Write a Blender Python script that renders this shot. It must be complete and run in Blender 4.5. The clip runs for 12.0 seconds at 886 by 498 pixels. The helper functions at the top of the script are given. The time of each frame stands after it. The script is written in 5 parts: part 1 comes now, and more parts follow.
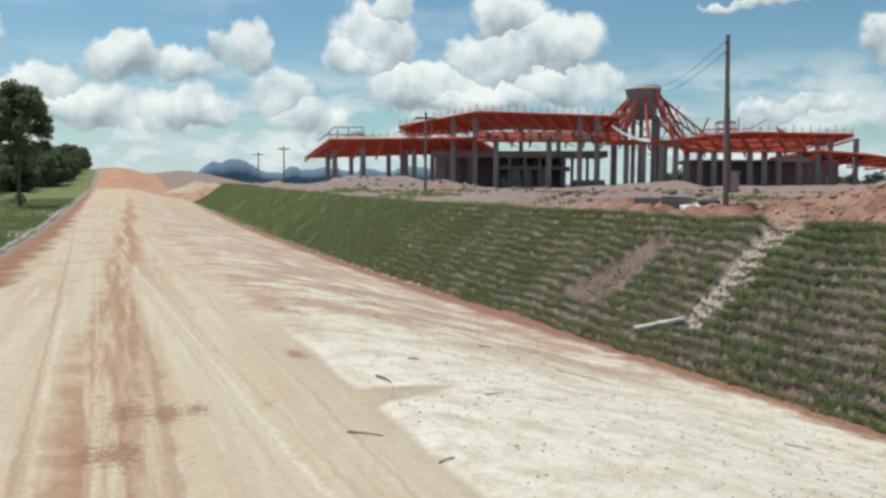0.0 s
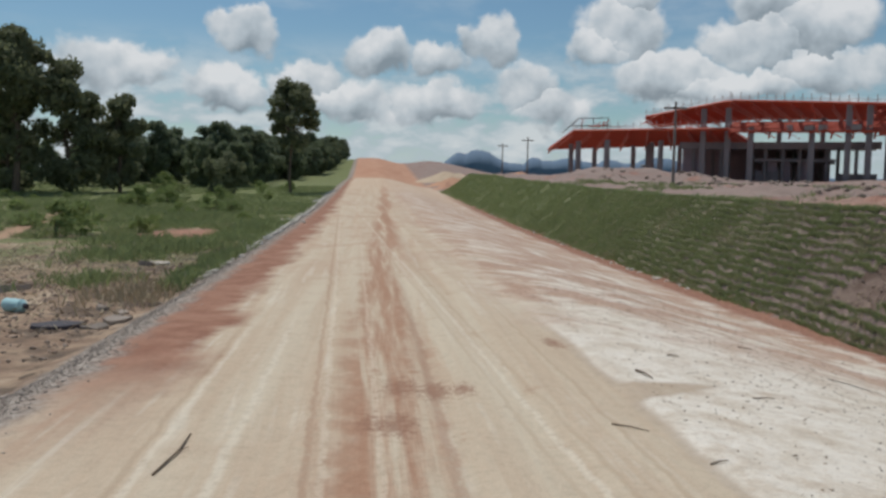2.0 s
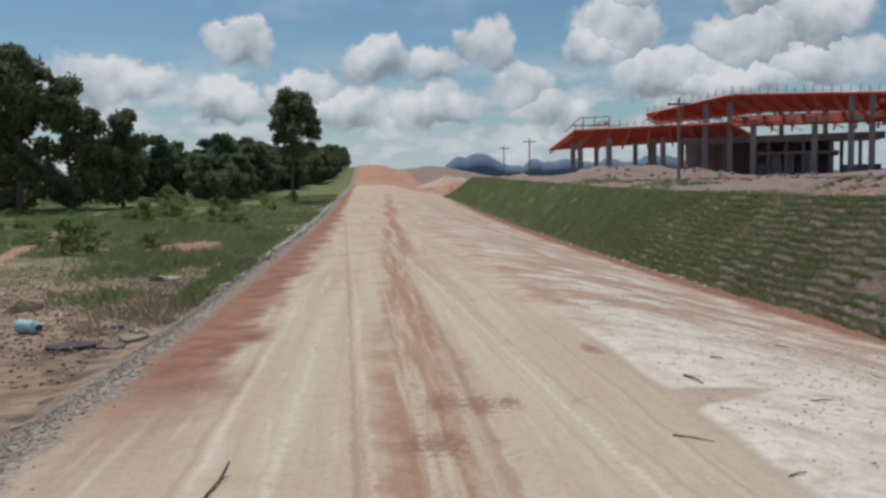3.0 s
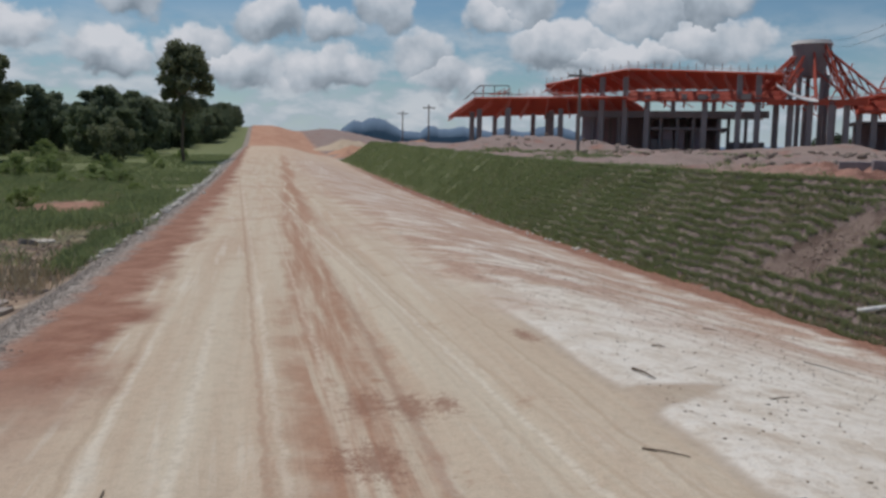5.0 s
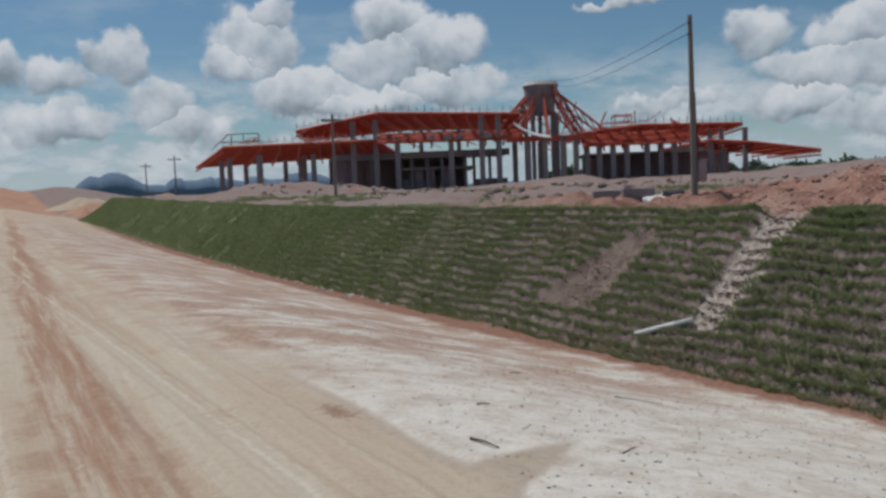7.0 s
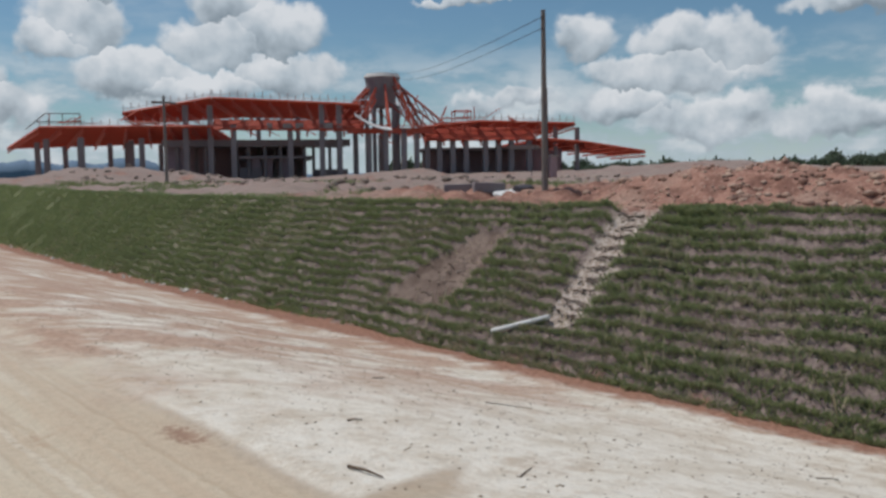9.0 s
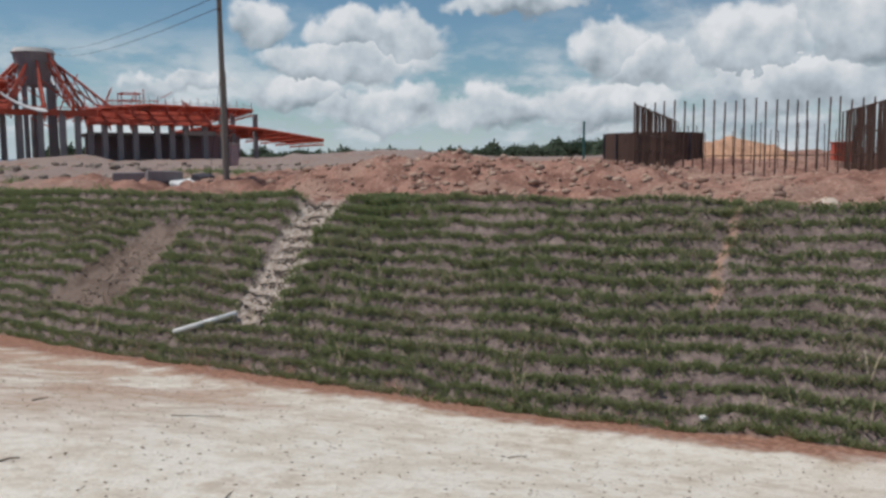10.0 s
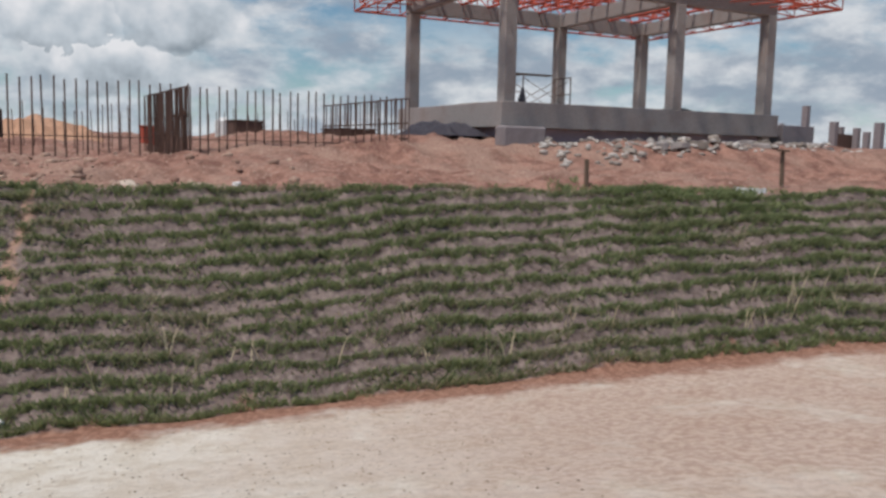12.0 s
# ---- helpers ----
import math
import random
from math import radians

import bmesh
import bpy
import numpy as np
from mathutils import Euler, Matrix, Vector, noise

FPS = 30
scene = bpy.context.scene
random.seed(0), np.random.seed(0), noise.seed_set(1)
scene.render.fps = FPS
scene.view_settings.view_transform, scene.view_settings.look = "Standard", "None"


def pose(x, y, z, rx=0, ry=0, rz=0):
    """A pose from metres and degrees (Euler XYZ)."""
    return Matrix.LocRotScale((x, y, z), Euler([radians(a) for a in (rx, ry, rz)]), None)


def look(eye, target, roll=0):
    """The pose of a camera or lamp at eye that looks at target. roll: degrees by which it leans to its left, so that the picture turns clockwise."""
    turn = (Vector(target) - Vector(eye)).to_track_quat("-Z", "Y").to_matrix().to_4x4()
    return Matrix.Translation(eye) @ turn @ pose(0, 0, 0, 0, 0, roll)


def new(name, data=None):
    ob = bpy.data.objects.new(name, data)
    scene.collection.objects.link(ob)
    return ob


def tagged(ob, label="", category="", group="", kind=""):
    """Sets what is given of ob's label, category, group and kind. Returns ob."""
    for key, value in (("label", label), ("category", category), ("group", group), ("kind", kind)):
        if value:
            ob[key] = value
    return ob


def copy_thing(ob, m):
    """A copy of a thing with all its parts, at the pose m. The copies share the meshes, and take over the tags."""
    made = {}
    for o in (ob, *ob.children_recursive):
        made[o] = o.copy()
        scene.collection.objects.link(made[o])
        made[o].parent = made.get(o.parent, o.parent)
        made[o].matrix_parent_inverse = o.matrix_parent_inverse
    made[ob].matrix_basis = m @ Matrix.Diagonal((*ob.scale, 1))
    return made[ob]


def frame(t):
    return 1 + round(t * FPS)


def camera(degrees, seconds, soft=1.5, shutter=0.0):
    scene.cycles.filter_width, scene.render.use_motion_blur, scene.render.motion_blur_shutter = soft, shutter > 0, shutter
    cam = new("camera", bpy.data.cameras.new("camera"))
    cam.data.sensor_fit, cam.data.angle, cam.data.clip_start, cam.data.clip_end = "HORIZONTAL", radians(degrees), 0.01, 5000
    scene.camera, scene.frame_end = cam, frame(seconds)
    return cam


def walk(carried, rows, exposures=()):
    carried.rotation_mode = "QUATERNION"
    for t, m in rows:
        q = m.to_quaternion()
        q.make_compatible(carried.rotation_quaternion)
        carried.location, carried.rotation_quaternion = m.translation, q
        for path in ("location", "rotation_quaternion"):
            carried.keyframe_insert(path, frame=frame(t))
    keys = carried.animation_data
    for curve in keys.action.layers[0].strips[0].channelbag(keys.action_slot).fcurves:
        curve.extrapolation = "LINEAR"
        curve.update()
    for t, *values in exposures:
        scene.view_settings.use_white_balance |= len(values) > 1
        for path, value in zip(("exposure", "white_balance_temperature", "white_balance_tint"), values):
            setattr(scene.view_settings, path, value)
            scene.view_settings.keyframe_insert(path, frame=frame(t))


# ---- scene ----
cam = camera(55.6, 12.0, soft=2.9)
METRES, EYE, TILT, LEAN, TURN = 4.5, 1.66, 0.0, 0.0, -21.4
ROWS = [
    (0.0, 0.0, 0.0, 0.0, 0.02, -4.06, -0.28),
    (0.5, -0.0017, -0.007, 0.0017, 3.35, -4.47, 1.0),
    (1.0, -0.0072, -0.0094, 0.0018, 6.49, -4.31, 0.6),
    (1.5, -0.0176, -0.0162, 0.0016, 11.67, -3.65, 0.03),
    (2.0, -0.0463, -0.0146, -0.002, 16.27, -4.82, -0.96),
    (2.5, -0.0886, 0.0018, -0.0036, 17.11, -4.41, 0.35),
    (4.5, -0.2023, 0.1838, -0.0034, 11.14, -6.22, 0.67),
    (5.0, -0.2313, 0.2307, -0.0065, 9.27, -6.85, -0.98),
    (5.5, -0.2498, 0.2898, -0.0026, 7.47, -5.28, 0.18),
    (6.0, -0.2712, 0.3406, -0.0041, 2.66, -4.69, 0.73),
    (6.5, -0.2999, 0.3946, -0.0026, -4.47, -4.41, 2.21),
    (8.5, -0.3367, 0.5724, -0.0034, -11.71, -3.64, 1.49),
    (9.0, -0.3413, 0.6284, -0.0087, -18.4, -4.81, 0.75),
    (9.5, -0.3239, 0.686, -0.0048, -28.04, -4.14, 0.48),
    (10.0, -0.3166, 0.7208, -0.0041, -39.94, -5.85, 0.43),
    (10.5, -0.3073, 0.7401, -0.0043, -52.63, -5.83, -0.57),
    (11.0, -0.2858, 0.736, -0.0053, -61.25, -5.93, -1.61),
    (11.5, -0.2599, 0.7203, -0.0082, -69.33, -6.14, -1.13),
    (12.0, -0.2447, 0.6911, -0.004, -83.96, -6.74, -1.29),
]
walk(cam, [(t, pose(0, 0, EYE, TILT, LEAN, TURN) @ pose(METRES * x, METRES * y, METRES * z, 90 + pitch, roll, yaw)) for t, x, y, z, yaw, pitch, roll in ROWS],
     [(0.0, 0.14, 6750, 5), (1.0, -0.12, 6650, 9), (2.5, -0.28, 6650, 12), (4.5, -0.42, 6500, 15), (6.5, -0.48, 6400, 13), (9.5, -0.22, 6550, 12), (12.0, -0.13, 6650, 14)])

# ---- sky and sun ----
SUN_BEARING, SUN_HEIGHT = 325.0, 63.0
world = bpy.data.worlds.new("sky")
scene.world = world
world.use_nodes = True


class Nodes:
    """Short calls for building a node tree."""

    def __init__(self, tree):
        self.t = tree
        tree.nodes.clear()

    def add(self, kind):
        return self.t.nodes.new(kind)

    def plug(self, socket, value):
        if value is None:
            return
        if isinstance(value, bpy.types.NodeSocket):
            self.t.links.new(value, socket)
        else:
            if isinstance(value, tuple) and len(value) == 3 and socket.type == "RGBA":
                value = (*value, 1.0)
            socket.default_value = value

    def math(self, op, a, b=None, c=None, clamp=False):
        n = self.add("ShaderNodeMath")
        n.operation, n.use_clamp = op, clamp
        for i, v in enumerate((a, b, c)):
            self.plug(n.inputs[i], v)
        return n.outputs[0]

    def vec(self, op, a, b=None):
        n = self.add("ShaderNodeVectorMath")
        n.operation = op
        self.plug(n.inputs[0], a)
        if op == "SCALE":
            self.plug(n.inputs[3], b)
        else:
            self.plug(n.inputs[1], b)
        return n.outputs["Value"] if op in ("LENGTH", "DISTANCE", "DOT_PRODUCT") else n.outputs[0]

    def split(self, v):
        n = self.add("ShaderNodeSeparateXYZ")
        self.plug(n.inputs[0], v)
        return n.outputs[0], n.outputs[1], n.outputs[2]

    def join(self, x, y, z=0.0):
        n = self.add("ShaderNodeCombineXYZ")
        for i, v in enumerate((x, y, z)):
            self.plug(n.inputs[i], v)
        return n.outputs[0]

    def noise(self, v, scale, detail=4.0, rough=0.55, warp=0.0, colour=False):
        n = self.add("ShaderNodeTexNoise")
        self.plug(n.inputs["Vector"], v)
        n.inputs["Scale"].default_value = scale
        n.inputs["Detail"].default_value = detail
        n.inputs["Roughness"].default_value = rough
        n.inputs["Distortion"].default_value = warp
        return n.outputs["Color" if colour else "Fac"]

    def step(self, v, lo, hi, to0=0.0, to1=1.0):
        n = self.add("ShaderNodeMapRange")
        n.interpolation_type = "SMOOTHSTEP"
        for i, x in enumerate((v, lo, hi, to0, to1)):
            self.plug(n.inputs[i], x)
        return n.outputs[0]

    def mix(self, f, a, b):
        n = self.add("ShaderNodeMix")
        n.data_type = "RGBA"
        self.plug(n.inputs[0], f)
        self.plug(n.inputs[6], a)
        self.plug(n.inputs[7], b)
        return n.outputs[2]


# cumulus heaps: bearing, height, half-width, half-height, in degrees
CLOUDS_ROAD = [
    (-7.9, 9.1, 2.0, 1.5), (0.8, 8.0, 2.5, 1.7), (4.6, 7.9, 2.2, 1.4), (8.4, 9.3, 1.9, 1.9), (10.5, 6.0, 2.6, 1.8), (12.6, 4.6, 2.8, 1.5),
    (-4.1, 6.4, 2.7, 1.4), (-9.0, 5.7, 3.6, 1.4), (-16.0, 6.8, 4.2, 1.6), (-1.9, 4.6, 4.5, 1.5), (4.4, 5.0, 4.0, 1.4),
]
CLOUDS_HALL = [
    (17.0, 10.0, 3.2, 2.3), (17.8, 11.6, 1.9, 1.4), (15.6, 8.8, 2.2, 1.4), (25.6, 11.4, 2.5, 2.0), (28.8, 9.7, 3.2, 2.2), (25.4, 8.9, 3.8, 1.9),
    (20.0, 7.0, 4.4, 1.7), (29.5, 7.0, 4.0, 1.5), (23.5, 6.1, 5.0, 1.2), (41.5, 11.6, 3.6, 0.45), (44.3, 5.2, 3.6, 0.9),
]
CLOUDS_CREST = [
    (49.3, 9.2, 2.3, 1.9), (55.0, 8.5, 2.4, 2.0), (58.6, 8.2, 3.4, 2.0), (55.0, 6.8, 6.2, 1.4), (51.7, 4.5, 4.0, 1.3), (57.5, 3.7, 5.0, 1.5), (64.5, 3.5, 4.2, 1.6),
    (66.5, 10.4, 5.0, 0.9), (72.5, 7.3, 2.6, 2.0), (75.0, 6.3, 3.4, 1.8), (81.0, 7.3, 4.4, 2.6), (88.0, 8.2, 5.0, 2.5), (72.0, 3.8, 5.0, 1.7), (84.0, 4.8, 6.0, 1.8),
]
w = Nodes(world.node_tree)
ray = w.add("ShaderNodeTexCoord").outputs["Generated"]
dx, dy, dz = w.split(ray)
bearing = w.math("MULTIPLY", w.math("ARCTAN2", dx, dy), 57.29578)
height = w.math("MULTIPLY", w.math("ARCSINE", dz), 57.29578)
warp = w.vec("SCALE", w.vec("SUBTRACT", w.noise(ray, 16.0, 3.0, 0.55, colour=True), (0.5, 0.5, 0.5)), 3.0)
puffs = w.vec("SCALE", w.vec("SUBTRACT", w.noise(ray, 62.0, 3.0, 0.55, colour=True), (0.5, 0.5, 0.5)), 1.3)
spot = w.vec("ADD", w.vec("ADD", w.join(bearing, height), warp), puffs)
best, shade = None, None
for az, el, rx, ry in CLOUDS_ROAD + CLOUDS_HALL + CLOUDS_CREST:
    q = w.vec("MULTIPLY", w.vec("SUBTRACT", spot, (az, el, 0.0)), (1 / rx, 1 / ry, 0.0))
    _, qy, _ = w.split(q)
    f = w.math("SUBTRACT", 1.0, w.vec("LENGTH", q))
    if best is None:
        best, shade = f, qy
    else:
        won = w.math("GREATER_THAN", f, best)
        shade = w.math("ADD", w.math("MULTIPLY", qy, won), w.math("MULTIPLY", shade, w.math("SUBTRACT", 1.0, won)))
        best = w.math("MAXIMUM", best, f)
billow = w.noise(ray, 24.0, 4.0, 0.5)
billow_above = w.noise(w.vec("ADD", ray, (-0.006, 0.004, 0.018)), 24.0, 4.0, 0.5)
heap = w.step(w.math("ADD", best, w.math("MULTIPLY", w.math("SUBTRACT", billow, 0.5), 0.8)), -0.10, 0.26)
# thin veil and the crowded far clouds low over the horizon
flat = w.vec("MULTIPLY", ray, (1.0, 1.0, 3.2))
veil_noise = w.noise(flat, 5.0, 6.0, 0.6)
veil = w.math("MULTIPLY", w.step(veil_noise, 0.50, 0.76), 0.3)
low_noise = w.noise(w.vec("MULTIPLY", ray, (1.0, 1.0, 2.6)), 13.0, 6.0, 0.58)
low = w.math("MULTIPLY", w.step(low_noise, 0.36, 0.56), w.step(height, 10.0, 4.5))
deck_noise = w.noise(w.vec("MULTIPLY", ray, (1.0, 1.0, 2.6)), 7.0, 7.0, 0.6)
deck = w.math("MULTIPLY", w.math("MULTIPLY", w.step(deck_noise, 0.38, 0.58), w.step(bearing, 62.0, 88.0)), 0.92)
deck_body = w.mix(w.step(w.noise(w.vec("MULTIPLY", ray, (1.0, 1.0, 2.2)), 11.0, 6.0, 0.6), 0.36, 0.66), (0.30, 0.38, 0.47), (0.74, 0.79, 0.82))
haze = w.step(height, 5.0, -1.0, 0.0, 0.8)
body = w.add("ShaderNodeValToRGB")
relief = w.math("MULTIPLY", w.math("SUBTRACT", billow, billow_above), 0.9)
w.plug(body.inputs[0], w.math("ADD", w.math("ADD", w.math("MULTIPLY", shade, 0.40), relief), w.math("ADD", w.math("MULTIPLY", w.noise(ray, 17.0, 3.0, 0.5), 0.9), 0.13)))
ramp = body.color_ramp
ramp.elements[0].position, ramp.elements[0].color = 0.12, (0.26, 0.32, 0.37, 1)
ramp.elements[1].position, ramp.elements[1].color = 0.88, (0.81, 0.85, 0.88, 1)
ramp.elements.new(0.5).color = (0.52, 0.60, 0.66, 1)
lowbody = w.mix(w.step(low_noise, 0.44, 0.66), (0.44, 0.55, 0.63), (0.70, 0.76, 0.80))
sky = w.add("ShaderNodeTexSky")
sky.sky_type, sky.sun_disc = "NISHITA", False
sky.sun_elevation, sky.sun_rotation = radians(SUN_HEIGHT), radians(SUN_BEARING)
sky.air_density, sky.dust_density, sky.ozone_density = 1.0, 0.5, 3.0
clear = w.add("ShaderNodeBackground")
w.plug(clear.inputs[0], w.vec("MULTIPLY", sky.outputs[0], (0.80, 1.0, 1.02)))
clear.inputs[1].default_value = 0.085


def laid_over(under, colour, amount):
    cloud = w.add("ShaderNodeBackground")
    w.plug(cloud.inputs[0], colour)
    both = w.add("ShaderNodeMixShader")
    w.plug(both.inputs[0], amount)
    w.t.links.new(under, both.inputs[1])
    w.t.links.new(cloud.outputs[0], both.inputs[2])
    return both.outputs[0]


layers = laid_over(clear.outputs[0], (0.62, 0.72, 0.78), veil)
layers = laid_over(layers, (0.58, 0.70, 0.78), haze)
layers = laid_over(layers, lowbody, w.math("MULTIPLY", low, 0.85))
layers = laid_over(layers, deck_body, deck)
layers = laid_over(layers, body.outputs[0], w.math("MULTIPLY", heap, 0.93))
w.t.links.new(layers, w.add("ShaderNodeOutputWorld").inputs[0])

sun = new("sun", bpy.data.lights.new("sun", "SUN"))
sun.data.energy, sun.data.angle, sun.data.color = 3.4, radians(4.0), (1.0, 0.97, 0.92)
sb, sh = radians(SUN_BEARING), radians(SUN_HEIGHT)
sun.matrix_world = look((0, 0, 60), Vector((0, 0, 60)) - Vector((math.sin(sb) * math.cos(sh), math.cos(sb) * math.cos(sh), math.sin(sh))))

# ---- materials ----


def material(name, colour, rough=0.85, metal=0.0, vary=0.25, scale=3.0, bump=0.3, grain=40.0, tint=None, each=0.0):
    """A worn surface: base colour with stains at two scales and fine relief. each: how far pieces differ."""
    m = bpy.data.materials.new(name)
    m.use_nodes = True
    n = Nodes(m.node_tree)
    place = n.add("ShaderNodeTexCoord").outputs["Object"]
    big, fine = n.noise(place, scale, 5.0, 0.6), n.noise(place, grain, 4.0, 0.6)
    amount = n.math("ADD", n.math("MULTIPLY", n.math("SUBTRACT", big, 0.5), 2.2 * vary), n.math("MULTIPLY", n.math("SUBTRACT", fine, 0.5), 1.4 * vary))
    if each:
        amount = n.math("ADD", amount, n.math("MULTIPLY", n.math("SUBTRACT", n.add("ShaderNodeObjectInfo").outputs["Random"], 0.5), each))
    gain = n.math("ADD", amount, 1.0)
    base = n.mix(n.step(big, 0.45, 0.7), colour, tint or tuple(c * 0.8 for c in colour))
    shader = n.add("ShaderNodeBsdfPrincipled")
    n.plug(shader.inputs["Base Color"], n.vec("SCALE", base, gain))
    n.plug(shader.inputs["Roughness"], n.math("ADD", rough - 0.08, n.math("MULTIPLY", fine, 0.16), clamp=True))
    shader.inputs["Metallic"].default_value = metal
    shader.inputs["Specular IOR Level"].default_value = 0.3
    if bump:
        b = n.add("ShaderNodeBump")
        b.inputs["Strength"].default_value, b.inputs["Distance"].default_value = bump, 0.02
        n.plug(b.inputs["Height"], n.math("ADD", fine, n.math("MULTIPLY", big, 0.6)))
        n.plug(shader.inputs["Normal"], b.outputs[0])
    n.t.links.new(shader.outputs[0], n.add("ShaderNodeOutputMaterial").inputs[0])
    return m


def foliage(name, dark, light, dry=None):
    """Leaves: colour differs from clump to clump, a little light passes through."""
    m = bpy.data.materials.new(name)
    m.use_nodes = True
    n = Nodes(m.node_tree)
    info = n.add("ShaderNodeNewGeometry")
    place = info.outputs["Position"]
    mixed = n.mix(n.math("ADD", n.math("MULTIPLY", info.outputs["Random Per Island"], 0.55), n.math("MULTIPLY", n.noise(place, 0.9, 3.0), 0.45)), dark, light)
    if dry:
        mixed = n.mix(n.math("MULTIPLY", n.step(n.noise(place, 0.7, 4.0), 0.48, 0.68), n.step(info.outputs["Random Per Island"], 0.35, 0.75)), mixed, dry)
    shader = n.add("ShaderNodeBsdfPrincipled")
    n.plug(shader.inputs["Base Color"], mixed)
    shader.inputs["Roughness"].default_value = 0.75
    shader.inputs["Specular IOR Level"].default_value = 0.2
    thin = n.add("ShaderNodeBsdfTranslucent")
    n.plug(thin.inputs[0], mixed)
    both = n.add("ShaderNodeMixShader")
    both.inputs[0].default_value = 0.42
    n.t.links.new(shader.outputs[0], both.inputs[1])
    n.t.links.new(thin.outputs[0], both.inputs[2])
    n.t.links.new(both.outputs[0], n.add("ShaderNodeOutputMaterial").inputs[0])
    return m


def ground_material():
    """Graded laterite road, bleached on its low side, red verges, brown bank, raw dirt above and rough pasture beyond the gravel."""
    m = bpy.data.materials.new("ground")
    m.use_nodes = True
    n = Nodes(m.node_tree)
    place = n.add("ShaderNodeNewGeometry").outputs["Position"]
    x, y, z = n.split(place)
    n1 = n.noise(place, 0.45, 5.0, 0.6)
    n2 = n.noise(place, 2.2, 5.0, 0.62)
    n3 = n.noise(place, 14.0, 4.0, 0.65)
    n4 = n.noise(place, 70.0, 3.0, 0.6)
    off = n.math("ADD", n.math("MULTIPLY", n.math("SUBTRACT", n1, 0.5), 1.5), n.math("MULTIPLY", n.math("SUBTRACT", n2, 0.5), 0.7))
    xs = n.math("ADD", x, off)
    xe = n.math("ADD", x, n.math("MULTIPLY", n.math("SUBTRACT", n2, 0.5), 0.7))
    # streaks drawn out along the road by wheels and grader
    drift = n.math("MULTIPLY", n.math("SUBTRACT", n.noise(n.vec("MULTIPLY", place, (0.2, 0.09, 0.0)), 1.0, 2.0), 0.5), 0.5)
    track = n.join(n.math("ADD", x, drift), y, 0.0)
    lane = n.noise(n.vec("MULTIPLY", track, (2.6, 0.10, 0.0)), 1.0, 5.0, 0.62, 0.3)
    lane2 = n.noise(n.vec("MULTIPLY", track, (7.0, 0.30, 0.0)), 1.0, 5.0, 0.65)
    cross = n.noise(n.vec("MULTIPLY", place, (0.55, 0.7, 0.0)), 1.0, 8.0, 0.70, 0.2)
    tan = n.mix(n.step(lane, 0.35, 0.65), (0.57, 0.49, 0.37), (0.51, 0.40, 0.29))
    tan = n.mix(n.math("MULTIPLY", n.math("MULTIPLY", n.step(lane2, 0.53, 0.66), n.step(n1, 0.36, 0.6)), 0.75), tan, (0.64, 0.58, 0.47))
    # red wear along the middle, and a reddish patchwork further up on the low side
    mid = n.math("MULTIPLY", n.step(n.math("ABSOLUTE", n.math("SUBTRACT", xe, n.math("MULTIPLY_ADD", y, 0.02, -0.2))), 0.55, 0.15), n.step(n.math("ADD", n.math("MULTIPLY", lane, 0.6), n.math("MULTIPLY", lane2, 0.4)), 0.40, 0.55))
    tan = n.mix(n.math("MULTIPLY", mid, 0.9), tan, (0.37, 0.205, 0.13))
    spots = n.math("MULTIPLY", n.step(n2, 0.60, 0.72), n.step(n.math("ABSOLUTE", n.math("SUBTRACT", x, 0.4)), 1.0, 0.4))
    tan = n.mix(n.math("MULTIPLY", n.step(n2, 0.5, 0.7), 0.35), tan, (0.47, 0.36, 0.26))
    tan = n.mix(n.math("MULTIPLY", n.step(n3, 0.56, 0.7), 0.3), tan, (0.40, 0.31, 0.225))
    tan = n.mix(n.math("MULTIPLY", spots, 0.7), tan, (0.33, 0.17, 0.10))
    chalk = n.mix(n.step(n2, 0.38, 0.66), (0.74, 0.69, 0.60), (0.62, 0.55, 0.45))
    chalk = n.mix(n.math("MULTIPLY", n.step(n3, 0.53, 0.66), 0.55), chalk, (0.46, 0.38, 0.29))
    chalk = n.mix(n.math("MULTIPLY", n.step(n4, 0.57, 0.68), 0.6), chalk, (0.27, 0.21, 0.15))
    chalk = n.mix(n.math("MULTIPLY", n.math("MULTIPLY", n.step(n.noise(place, 1.1, 5.0, 0.66), 0.54, 0.66), n.step(n1, 0.40, 0.55)), 0.5), chalk, (0.44, 0.335, 0.245))
    n5 = n.noise(place, 6.0, 5.0, 0.68)
    chalk = n.mix(n.math("MULTIPLY", n.step(n5, 0.53, 0.64), 0.5), chalk, (0.50, 0.42, 0.33))
    chalk = n.mix(n.math("MULTIPLY", n.step(n5, 0.45, 0.34), 0.5), chalk, (0.80, 0.76, 0.68))
